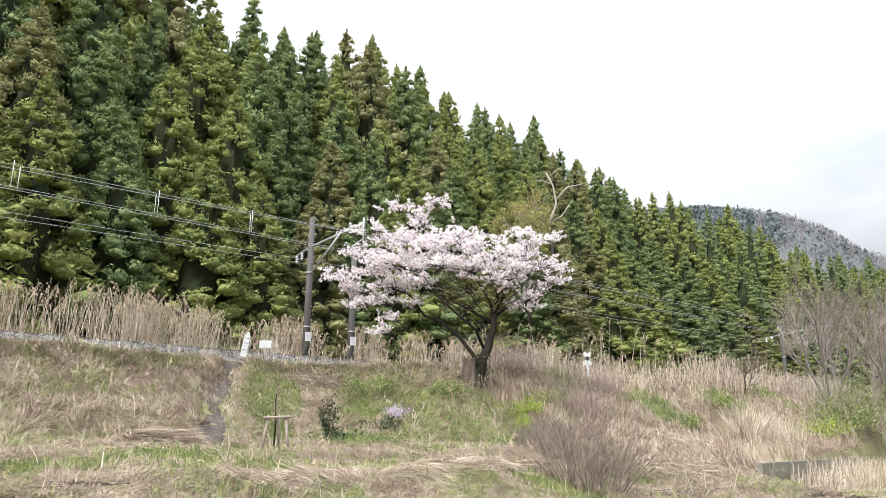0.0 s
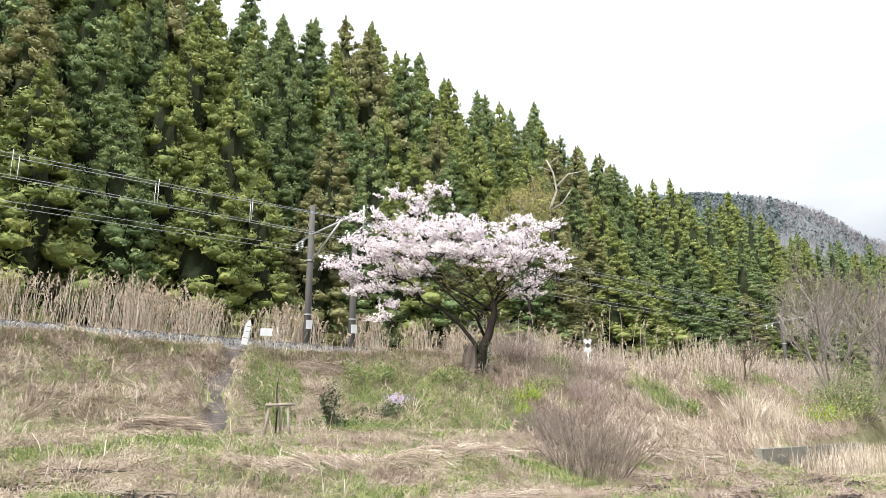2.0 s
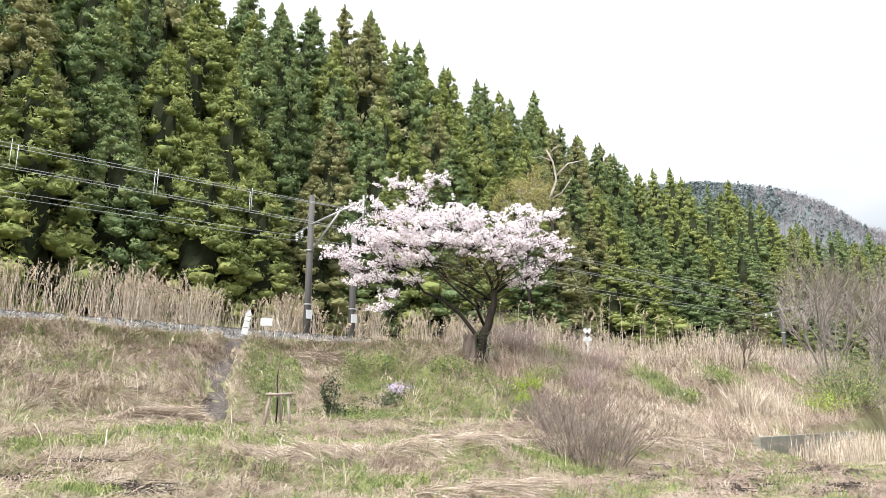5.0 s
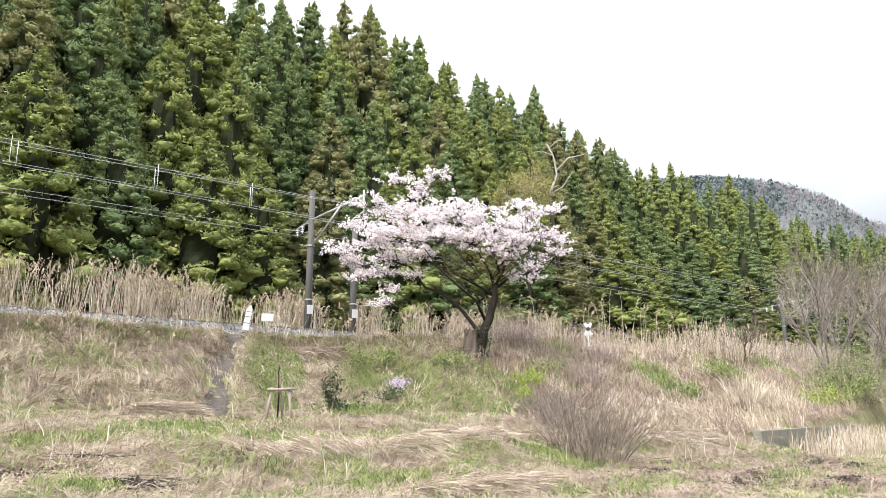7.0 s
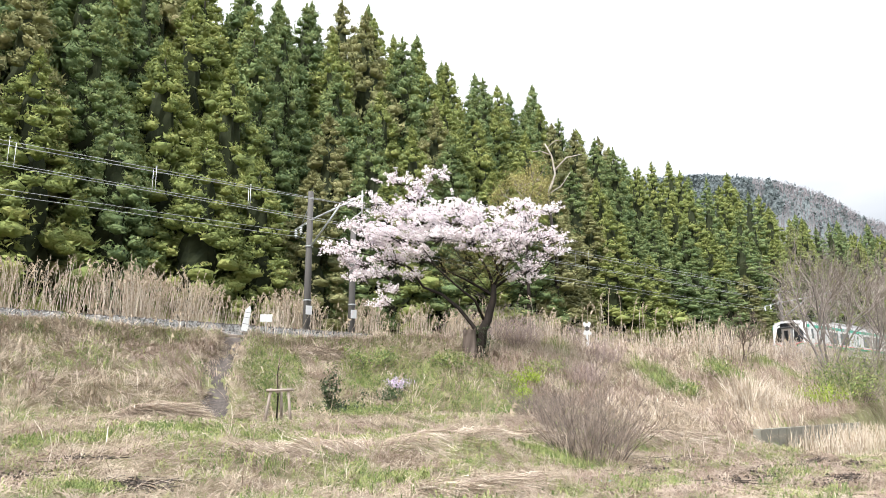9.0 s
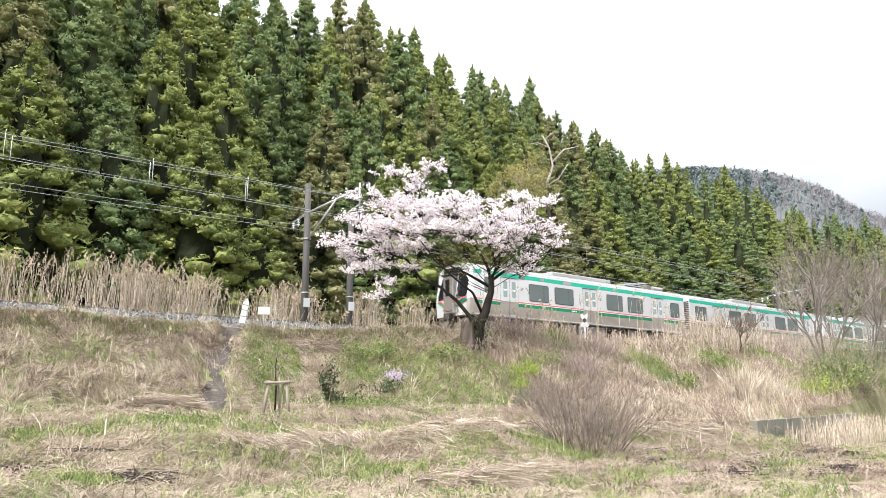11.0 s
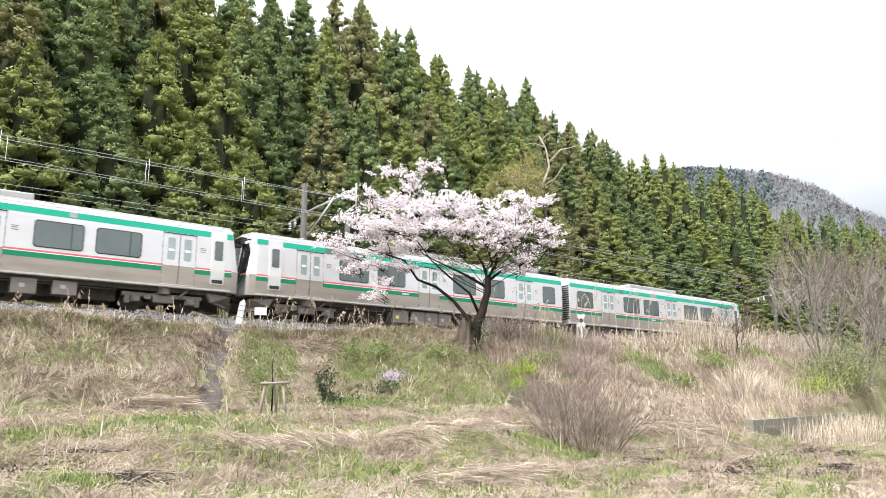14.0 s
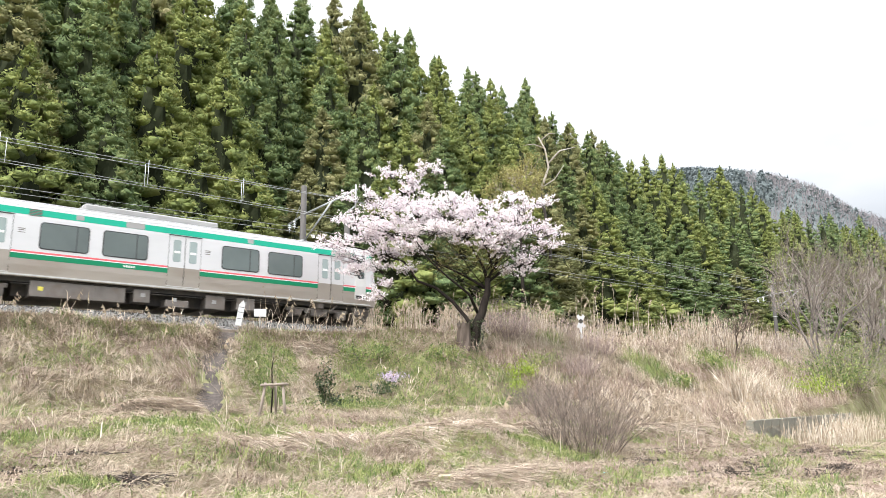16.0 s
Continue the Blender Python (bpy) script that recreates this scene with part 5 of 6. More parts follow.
def brush(s, q, h, w, seed, label, material, n, name="bush"):
    """A thicket of thin upright stems."""
    r = random.Random(seed)
    t = thing(name, Matrix.Translation(spot(s, q, land(s, q) - 0.05)), label, "bush", "bushes of the bank")
    s_, f_ = Soup(), Soup()
    for _ in range(n):
        a, k = r.uniform(0, math.tau), r.random() ** 0.5
        b = Vector((math.cos(a) * k * w * 0.30, math.sin(a) * k * w * 0.30, 0))
        d = Vector((math.cos(a) * k * 0.7 + r.gauss(0, .2), math.sin(a) * k * 0.7 + r.gauss(0, .2), 1)).normalized()
        p, ln = b, h * r.uniform(0.45, 1.05) * (1 - 0.25 * k)
        for j in range(5):
            d = (d + Vector((r.gauss(0, .16), r.gauss(0, .16), 0.03))).normalized()
            e = p + d * ln / 5
            s_.line(p, e, 0.009 * (1 - 0.17 * j), 0.009 * (0.83 - 0.17 * j))
            for _k in range(3):
                g = (d * 0.7 + Vector((r.gauss(0, .6), r.gauss(0, .6), 0.25))).normalized()
                f_.line(e, e + g * ln * r.uniform(0.08, 0.22), 0.0045, 0.002)
            p = e
    tagged(part("stem_work", s_.mesh("stem_work", material), None, t), kind="stuff")
    tagged(part("twig_work", f_.mesh("twig_work", material), None, t), kind="stuff")
    return t


brush(9.9, 17.7, 2.5, 2.9, 31, "bare twiggy brown shrub in the meadow", M_SHRUBTWIG, 130)
brush(12.0, 16.4, 1.9, 2.6, 32, "bare twiggy grey shrub in the meadow", M_SHRUBTWIG, 110)
brush(12.4, 14.6, 1.3, 2.0, 36, "bare twiggy low shrub by the bank", M_SHRUBTWIG, 90)
brush(12.8, 13.3, 1.0, 2.6, 37, "tangled dark bramble thicket at the foot of the bank", M_SHRUBTWIG, 120)
brush(14.2, 12.2, 0.9, 2.4, 38, "tangled dark bramble thicket on the bank", M_SHRUBTWIG, 110)
brush(19.0, 9.5, 1.2, 3.0, 39, "pinkish dry bramble on the bank beside the cherry", M_PINKTWIG, 150)
brush(18.6, 6.2, 1.5, 3.2, 40, "pinkish dry bramble behind the cherry", M_PINKTWIG, 190)
brush(22.6, 7.6, 1.3, 3.2, 56, "pinkish dry bramble along the bank", M_PINKTWIG, 160)
brush(21.5, 6.3, 1.2, 3.0, 33, "dry brown brush on the bank", M_REDSTRAW, 100)
for k, s in enumerate((26.5, 29.0, 31.5, 34.0, 36.8)):
    brush(s, -4.5, 4.5 - 0.25 * k, 4.2, 34 + 30 * k, "tall pinkish dry brush behind the track", M_PINKTWIG, 200)


for k, (s, q) in enumerate(((38.0, 5.6), (40.8, 5.4), (43.6, 5.6), (46.5, 5.4), (35.5, 5.2), (50.0, 5.6))):
    brush(s, q, 2.1, 3.4, 60 + k, "low pinkish-brown twiggy brush beside the track", M_PINKTWIG, 220)


# leafing broadleaf tree and the dead tree behind the track
def leafing_tree():
    r = random.Random(9)
    t = thing("leafing_tree", Matrix.Translation(spot(34.3, -8.2, land(34.3, -8.2))), "slender broadleaf tree with yellow-green new leaves", "tree")
    s_, tips = Soup(), []
    part("trunk", tube(bmesh.new(), [(0, 0, -0.2), (0.1, 0, 5), (0, 0, 10.5)], 0.17, 0.10, n=8), M_BARK, t)
    for k in range(12):
        a = r.uniform(0, math.tau)
        grow(s_, r, Vector((0, 0, 9.5 + 0.35 * k)), Vector((math.cos(a) * 0.8, math.sin(a) * 0.8, 0.7)).normalized(), 1.35, 0.04, 3, 0.6, 0.1, (2, 3), tips)
    part("branch_work", s_.mesh("branch_work", M_TWIG), None, t)
    lf = Soup()
    for p, d in tips:
        for _ in range(12):
            c = p + Vector((r.gauss(0, .25), r.gauss(0, .25), r.gauss(0, .25)))
            lf.tri(c + rv(0.09), c + rv(0.09), c + rv(0.1))
    part("leaves", lf.mesh("leaves", M_YOUNGLEAF), None, t)
    t = thing("dead_tree", Matrix.Translation(spot(38.0, -8.8, land(38.0, -8.8))), "dead bleached tree with broken bare branches", "tree")
    bm = bmesh.new()
    tube(bm, [(0, 0, -0.2), (0.2, 0, 8), (-0.3, 0, 13.2)], 0.18, 0.10, n=8)
    part("trunk", bm, M_BARK2, t, "dark lower trunk")
    bm = bmesh.new()
    tube(bm, [(-0.3, 0, 13.2), (0.05, 0, 14.2), (0.35, 0, 15.0), (0.1, 0, 16.6), (-0.4, 0, 17.6)], 0.12, 0.045, n=8)
    tube(bm, [(0.3, 0, 15.3), (1.3, 0, 16.4), (2.6, 0, 16.7)], 0.08, 0.03, n=7)
    tube(bm, [(0.15, 0, 16.6), (-0.8, 0, 17.0), (-1.6, 0, 16.9)], 0.05, 0.02, n=7)
    tube(bm, [(-0.2, 0, 17.3), (0.5, 0, 17.9), (1.0, 0, 17.9)], 0.045, 0.02, n=7)
    tube(bm, [(-0.3, 0, 13.3), (0.8, 0, 14.0), (1.6, 0, 15.2)], 0.05, 0.02, n=7)
    part("dead_boughs", bm, M_BLEACHED, t, "bleached bare broken boughs")


leafing_tree()

# ---------------------------------------------------------------- reeds, grass and low plants
STRAW, RUSSET, GREEN, HERB, REEDS, PLUMES = Soup(), Soup(), Soup(), Soup(), Soup(), Soup()


def reed(p, h, lean, w=0.012, plume=True, leaves=2):
    """A dry reed: a thin stalk, drooping leaves and a feathery head."""
    mid = p + lean * 0.35 + Vector((0, 0, h * 0.55))
    top = p + lean + Vector((0, 0, h))
    REEDS.line(p, mid, w, w * 0.8)
    REEDS.line(mid, top, w * 0.8, w * 0.5)
    for _ in range(leaves):
        u = R.uniform(0.1, 0.8)
        c = p.lerp(mid, u / 0.55) if u < 0.55 else mid.lerp(top, (u - 0.55) / 0.45)
        a = R.uniform(0, math.tau)
        REEDS.blade(c, Vector((math.cos(a), math.sin(a), 0)) * R.uniform(0.15, 0.4), R.uniform(0.25, 0.7), 0.012, R.uniform(0.2, 1.1))
    if plume:
        d = Vector((lean.x, lean.y, 0))
        d = d.normalized() if d.length > 0.01 else Vector((1, 0, 0))
        for k in range(7):
            c = top + Vector((0, 0, 0.05 * k - 0.05)) + d * (0.004 * k * k)
            e = d * R.uniform(0.04, 0.13) + Vector((R.uniform(-.05, .05), R.uniform(-.05, .05), R.uniform(-0.10, 0.04)))
            PLUMES.tri(c + rv(0.025), c + Vector((0, 0, 0.09)), c + e)


def reed_bed(n, s0, s1, q0, q1, h0, h1, plume=0.6, w=0.012, slant=0.25, patch=0.0):
    for _ in range(n):
        s, q = R.uniform(s0, s1), R.uniform(q0, q1)
        k = noise.noise(Vector((s * 0.45, q * 0.3, 1.7)))
        if patch and k < R.uniform(-patch, patch):
            continue
        lean = Vector((R.gauss(0.06, slant), R.gauss(0, slant), 0))
        reed(spot(s, q, land(s, q) - 0.05), R.uniform(h0, h1) * (1 + 0.40 * k), lean * (h1 / 3), w, R.random() < plume)


# behind the track
reed_bed(1050, -7, 8.5, -6.4, -3.9, 2.6, 3.5, 0.55, 0.014, 0.28, 0.35)
reed_bed(800, 5, 13, -6.4, -3.9, 2.2, 3.1, 0.55, 0.014, 0.2, 0.3)
reed_bed(1300, 13, 26, -6.4, -3.8, 2.3, 3.1, 0.6, 0.014, 0.13, 0.3)
reed_bed(1200, 22, 48, -6.4, -3.8, 2.2, 3.2, 0.3, 0.015, 0.3, 0.3)
reed_bed(260, -18, -6, -6.4, -3.9, 1.2, 2.2, 0.2, 0.014, 0.6)
reed_bed(900, 48, 95, -6.4, -3.8, 1.6, 2.4, 0.2, 0.016, 0.3, 0.3)
# on the bank above the ditch
reed_bed(850, 30.5, 37.0, 5.5, 9.0, 1.2, 2.2, 0.06, 0.013, 0.4, 0.3)
reed_bed(800, 17.5, 31, 4.3, 8.5, 0.4, 1.0, 0.05, 0.010, 0.6, 0.3)
reed_bed(400, 37, 50, 4.2, 8.0, 0.8, 1.5, 0.05, 0.013, 0.5, 0.3)
reed_bed(18, 24.0, 33.0, 4.2, 6.0, 2.3, 2.9, 1.0, 0.016, 0.15)
reed_bed(16, 17.0, 24.0, 3.9, 5.2, 1.8, 2.5, 1.0, 0.014, 0.15)
reed_bed(190, 24.4, 25.8, 13.0, 14.0, 1.3, 2.0, 0.0, 0.015, 0.7)
reed_bed(220, 25.0, 29.0, 12.6, 14.0, 0.7, 1.4, 0.0, 0.013, 0.7)
reed_bed(800, 36.0, 55.0, 4.4, 7.5, 1.2, 1.9, 0.03, 0.013, 0.45, 0.4)
# in the ditch before its wall
for _ in range(620):
    s = R.uniform(20.8, 34.5)
    q = wall_q(s) + R.uniform(0.35, 1.9)
    if noise.noise(Vector((s * 0.9, q, 4))) > R.uniform(-0.5, 0.25) and s < 24:
        continue
    reed(spot(s, q, land(s, q) - 0.05), R.uniform(0.6, 1.35), Vector((R.gauss(0.05, 0.12), R.gauss(0, 0.12), 0)), 0.011, False, 1)
# single tall stems over the bank and meadow
for s0, s1, q0, q1, n, h in ((7.2, 13.5, 3.6, 5.2, 60, 1.2), (15.5, 22, 4.0, 8.0, 130, 1.3), (-6, 6, 3.7, 4.6, 40, 0.7), (12, 20, 16, 19, 40, 1.0), (-4, 16, 6, 18, 90, 0.6)):
    for _ in range(n):
        s, q = R.uniform(s0, s1), R.uniform(q0, q1)
        reed(spot(s, q, land(s, q) - 0.03), h * R.uniform(0.5, 1.25), Vector((R.gauss(0.1, 0.3), R.gauss(0, 0.3), 0)) * h, 0.008, R.random() < 0.25, 1)


def near(s, q, cs, cq, rs, rq):
    return max(0.0, 1 - ((s - cs) / rs) ** 2 - ((q - cq) / rq) ** 2)


HERBS = [(17.5, 10.6, 2.0, 1.2), (14.6, 11.4, 2.0, 0.8), (10.2, 7.3, 1.8, 1.2), (12.2, 9.2, 2.4, 1.6), (15.6, 9.6, 2.0, 1.6), (8.2, 9.8, 2.2, 1.0), (17.6, 8.4, 1.8, 1.2), (7.0, 6.2, 0.9, 1.8), (6.0, 8.0, 0.7, 1.6), (13.3, 12.0, 1.5, 0.8), (29.5, 12.0, 3.0, 1.0), (34.5, 12.2, 3.0, 1.2), (28.6, 10.5, 2.0, 1.0)]
FRESH = [(1.0, 13.75, 3.8, 0.42), (4.6, 14.2, 1.8, 0.45), (-1.75, 17.7, 0.75, 0.5), (3.6, 18.2, 0.9, 0.35), (-3.5, 9.0, 2.0, 2.0), (8.6, 17.3, 0.8, 0.8)]
HEAPS = [(1.9, 9.4, 1.3, 0.7), (7.4, 14.7, 1.6, 0.55), (19.5, 13.6, 2.8, 1.6), (15.5, 16.2, 1.8, 1.0), (6.3, 16.4, 2.2, 0.5), (14.0, 7.7, 0.7, 0.4), (9.0, 15.6, 1.6, 0.5), (5.0, 19.6, 1.8, 0.5)]
RUSTY = [(9.2, 5.2, 2.4, 0.7), (2.5, 16.2, 3.2, 0.9), (-3, 15.5, 2, 1), (3.5, 6.0, 1.6, 1.0), (11.5, 14.0, 2.4, 1.0), (14.5, 16.8, 3.0, 1.4), (6.7, 12.6, 2.0, 0.6), (20.5, 12.0, 3.0, 2.5), (9.5, 21.0, 3.5, 2.2), (14, 21, 5, 3)]
EARTH = [(-2.4, 16.5, 0.7, 0.35), (-0.8, 17.6, 0.6, 0.25), (-1.2, 15.6, 0.3, 0.15), (12.8, 22.6, 2.6, 0.35), (15.5, 21.6, 2.6, 0.3), (18.0, 20.6, 2.2, 0.3), (13.2, 20.6, 2.6, 0.35), (16.5, 19.8, 2.2, 0.3), (10.4, 21.2, 1.6, 0.3), (9.6, 19.4, 1.3, 0.35), (12.0, 18.6, 1.2, 0.3)]


def bare_path(s, q):
    return 3.4 < q < 11 and abs(s - path_mid(q)) < 0.33 + 0.12 * math.sin(q * 3.1)


def sprig(soup, p, h):
    """A few small leaves at odd heights."""
    for _ in range(3):
        c = p + Vector((R.gauss(0, 0.05), R.gauss(0, 0.05), h * R.random()))
        w = R.uniform(0.018, 0.042)
        soup.tri(c + rv(w), c + rv(w), c + rv(w) + Vector((0, 0, w)))


def cover():
    for i in range(80000):
        q = 3.6 + 22.6 * R.random()
        lo, hi = -5.7 + 0.13 * (30 - q), min(-3.5 + 2.7 * (30 - q), 26)
        s = R.uniform(lo, hi)
        if bare_path(s, q) and R.random() < 0.95:
            continue
        if max(near(s, q, *e) for e in EARTH) > R.uniform(0.0, 0.5) and R.random() < 0.9:
            continue
        z = land(s, q)
        p = spot(s, q, z - 0.01)
        slope = SD * ((land(s + 0.3, q) - z) / 0.3) - SN * ((land(s, q + 0.3) - z) / 0.3)
        # the lie of the grass swirls over the ground
        a = 0.5 + 3.4 * noise.noise(Vector((s * 0.45, q * 0.6, 9))) + R.gauss(0, 0.65)
        flat = Vector((math.cos(a), math.sin(a), 0))
        g1 = noise.noise(Vector((s * 0.55, q * 0.8, 0))) + 0.6 * noise.noise(Vector((s * 1.9, q * 2.3, 5)))
        g2 = noise.noise(Vector((s * 0.8, q * 1.1, 3))) + 0.6 * noise.noise(Vector((s * 2.6, q * 2.9, 8)))
        hb = max(near(s, q, *e) for e in HERBS)
        fr = max(near(s, q, *e) for e in FRESH)
        hp = max(near(s, q, *e) for e in HEAPS)
        ru = max(near(s, q, *e) for e in RUSTY)
        u = R.random()
        wide = R.uniform(0.004, 0.0065) * (1.35 if q < 10 else 1)
        if fr > 0.05 and u < 0.85 * min(1, fr * 2.5):
            GREEN.fan(p, flat, 6, R.uniform(0.10, 0.24), R.uniform(0.07, 0.18), 0.007, 1.6, slope)
        elif hp > 0.05 and u < 0.8:
            p = p + Vector((0, 0, 0.28 * hp * R.random()))
            R.choice((REEDS, STRAW, RUSSET)).fan(p, flat + Vector((0.5, -0.3, 0)), 4, R.uniform(0.4, 1.0), R.uniform(0.03, 0.12), 0.007, 0.4, slope)
        elif hb > 0.05 and u < 0.62 * min(1, hb * 2.2):
            sprig(HERB, p, R.uniform(0.08, 0.34))
            if R.random() < 0.5:
                GREEN.fan(p, flat, 5, R.uniform(0.15, 0.4), R.uniform(0.08, 0.22), 0.006, 0.8, slope)
        elif u + g1 * 0.8 > 0.84:
            (GREEN if R.random() < 0.65 else HERB).fan(p, flat, 6, R.uniform(0.15, 0.45), R.uniform(0.06, 0.2), 0.006, 0.7, slope)
        elif R.random() < 0.30:
            (RUSSET if g2 > 0.05 or ru > 0.1 else STRAW).blade(p, flat * R.uniform(0.3, 0.9), R.uniform(0.04, 0.28) + max(0, flat.dot(slope)) * 0.8, wide * 0.8, 0.6)
        elif (ru > 0.05 and u < 0.75) or g2 > 0.32:
            RUSSET.fan(p, flat, 8, R.uniform(0.3, 0.95), R.uniform(0.03, 0.17), wide, 0.5, slope)
        else:
            STRAW.fan(p, flat, 8, R.uniform(0.3, 0.95), R.uniform(0.03, 0.17), wide, 0.5, slope)
    for zones, n in ((FRESH, 6500), (HERBS[:10], 11500)):
        for _ in range(n):
            cs, cq, rs, rq = R.choice(zones)
            a, k = R.uniform(0, math.tau), R.random() ** 0.6
            s, q = cs + rs * k * math.cos(a), cq + rq * k * math.sin(a)
            if bare_path(s, q) or noise.noise(Vector((s * 1.3, q * 1.6, 7))) < R.uniform(-0.5, 0.1):
                continue
            p = spot(s, q, land(s, q))
            if zones is FRESH:
                GREEN.blade(p, Vector((R.gauss(0, .06), R.gauss(0, .06), 0)), R.uniform(0.08, 0.2), 0.012, 0.3)
            else:
                sprig(HERB, p, R.uniform(0.08, 0.32))
    # tussocks hanging over the bank's edge and standing in the meadow
    for _ in range(560):
        if R.random() < 0.55:
            s, q = R.uniform(-10, 30), R.gauss(4.7, 0.5) + crest(8 if R.random() < 0.5 else 14) * 0
            q += crest(s) * R.random()
        else:
            s, q = R.uniform(-6, 24), R.uniform(6, 20)
        if bare_path(s, q) or max(near(s, q, *e) for e in EARTH + FRESH) > 0.1:
            continue
        soup = R.choice((STRAW, STRAW, RUSSET, HERB))
        hh = R.uniform(0.3, 0.75) * (1.0 if q < 9 else 0.7)
        a0 = R.uniform(0, math.tau)
        for _k in range(46):
            a = a0 + R.gauss(0, 1.3)
            p = spot(s + R.gauss(0, 0.16), q + R.gauss(0, 0.16))
            ss, qq = plan(p.x, p.y)
            p.z = land(ss, qq) - 0.02
            soup.blade(p, Vector((math.cos(a), math.sin(a), 0)) * hh * R.uniform(0.3, 1.1), hh * R.uniform(0.6, 1.2), 0.008, R.uniform(0.3, 0.8))
    for _ in range(330):
        s = R.choice((R.uniform(-4, 5.6), R.uniform(-4, 5.6), R.uniform(7.4, 14)))
        q = R.gauss(4.75, 0.45) + 0.6 * crest(s)
        hh, a0 = R.uniform(0.22, 0.6), R.uniform(0, math.tau)
        soup = R.choice((STRAW, STRAW, REEDS, RUSSET, HERB if s < 6 else GREEN))
        for _k in range(44):
            a = a0 + R.gauss(0, 1.2)
            p = spot(s + R.gauss(0, 0.2), q + R.gauss(0, 0.2))
            ss, qq = plan(p.x, p.y)
            p.z = land(ss, qq) - 0.02
            soup.blade(p, Vector((math.cos(a), math.sin(a), 0)) * hh * R.uniform(0.3, 1.2), hh * R.uniform(0.5, 1.2), 0.008, R.uniform(0.4, 1.0))
    # rank growth over the bank on the ditch side
    for _ in range(17000):
        s, q = 15 + 33 * R.random() ** 1.3, R.uniform(4.2, 16.5)
        if q > wall_q(s) - 0.1 and s > 18:
            continue
        z = land(s, q)
        p = spot(s, q, z - 0.02)
        slope = SD * ((land(s + 0.3, q) - z) / 0.3) - SN * ((land(s, q + 0.3) - z) / 0.3)
        a = 0.3 + 3.0 * noise.noise(Vector((s * 0.3, q * 0.4, 6))) + R.gauss(0, 0.8)
        k = noise.noise(Vector((s * 0.35, q * 0.5, 2))) + 0.4 * noise.noise(Vector((s * 1.3, q * 1.6, 4)))
        soup = HERB if k > 0.30 and q < 12.5 else RUSSET if k < -0.1 else STRAW if R.random() < 0.7 else REEDS
        soup.fan(p, Vector((math.cos(a), math.sin(a), 0)), 6, R.uniform(0.35, 1.0), R.uniform(0.12, 0.55), 0.008, 0.6, slope)


cover()


def straw_pile(s, q, rs, rq, way, n, high):
    """Cut reeds thrown down in one heap."""
    for _ in range(n):
        a, k = R.uniform(0, math.tau), R.random() ** 0.6
        ss, qq = s + rs * k * math.cos(a), q + rq * k * math.sin(a)
        p = spot(ss, qq, land(ss, qq) + 0.02 + high * (1 - k * k) * R.random())
        d = (Vector((way[0], way[1], 0)) + Vector((R.gauss(0, 0.35), R.gauss(0, 0.35), 0))).normalized()
        soup = R.choice((REEDS, STRAW, STRAW, RUSSET))
        z = land(ss, qq)
        slope = SD * ((land(ss + 0.3, qq) - z) / 0.3) - SN * ((land(ss, qq + 0.3) - z) / 0.3)
        soup.fan(p, d, 3, R.uniform(0.5, 1.2), R.uniform(0.02, 0.10), R.uniform(0.006, 0.010), 0.2, slope)


straw_pile(1.9, 9.5, 1.1, 0.6, (0.8, -0.5), 1500, 0.30)
straw_pile(7.3, 14.5, 1.2, 0.45, (1.0, 0.15), 800, 0.22)
straw_pile(20.5, 12.9, 2.2, 1.2, (0.5, -0.8), 1700, 0.45)
straw_pile(17.4, 14.6, 1.8, 1.1, (0.5, -0.8), 1500, 0.45)
straw_pile(15.0, 16.4, 1.4, 0.8, (0.6, -0.7), 900, 0.25)
straw_pile(9.4, 15.8, 1.3, 0.5, (0.9, -0.4), 700, 0.2)
straw_pile(8.8, 5.6, 1.3, 0.5, (0.9, 0.2), 600, 0.25)
straw_pile(4.5, 19.2, 1.6, 0.6, (0.8, -0.6), 600, 0.15)
straw_pile(3.0, 16.4, 1.6, 0.5, (-0.8, 0.5), 500, 0.15)
stuff("reeds", REEDS, M_REED, "tall dry straw-coloured reeds along the railway and ditch", "reeds")
stuff("reed_plumes", PLUMES, M_PLUME, "feathery brown heads of the dry reeds", "reeds")
stuff("dry_grass", STRAW, M_STRAW, "matted straw-coloured dry grass on bank and meadow", "grass")
stuff("russet_grass", RUSSET, M_REDSTRAW, "flattened reddish-brown dead grass on bank and meadow", "grass")
stuff("fresh_grass", GREEN, M_GRASS, "short bright green new grass in the meadow", "grass")
stuff("green_herbs", HERB, M_HERB, "green herbs growing through the dry grass", "herbs")


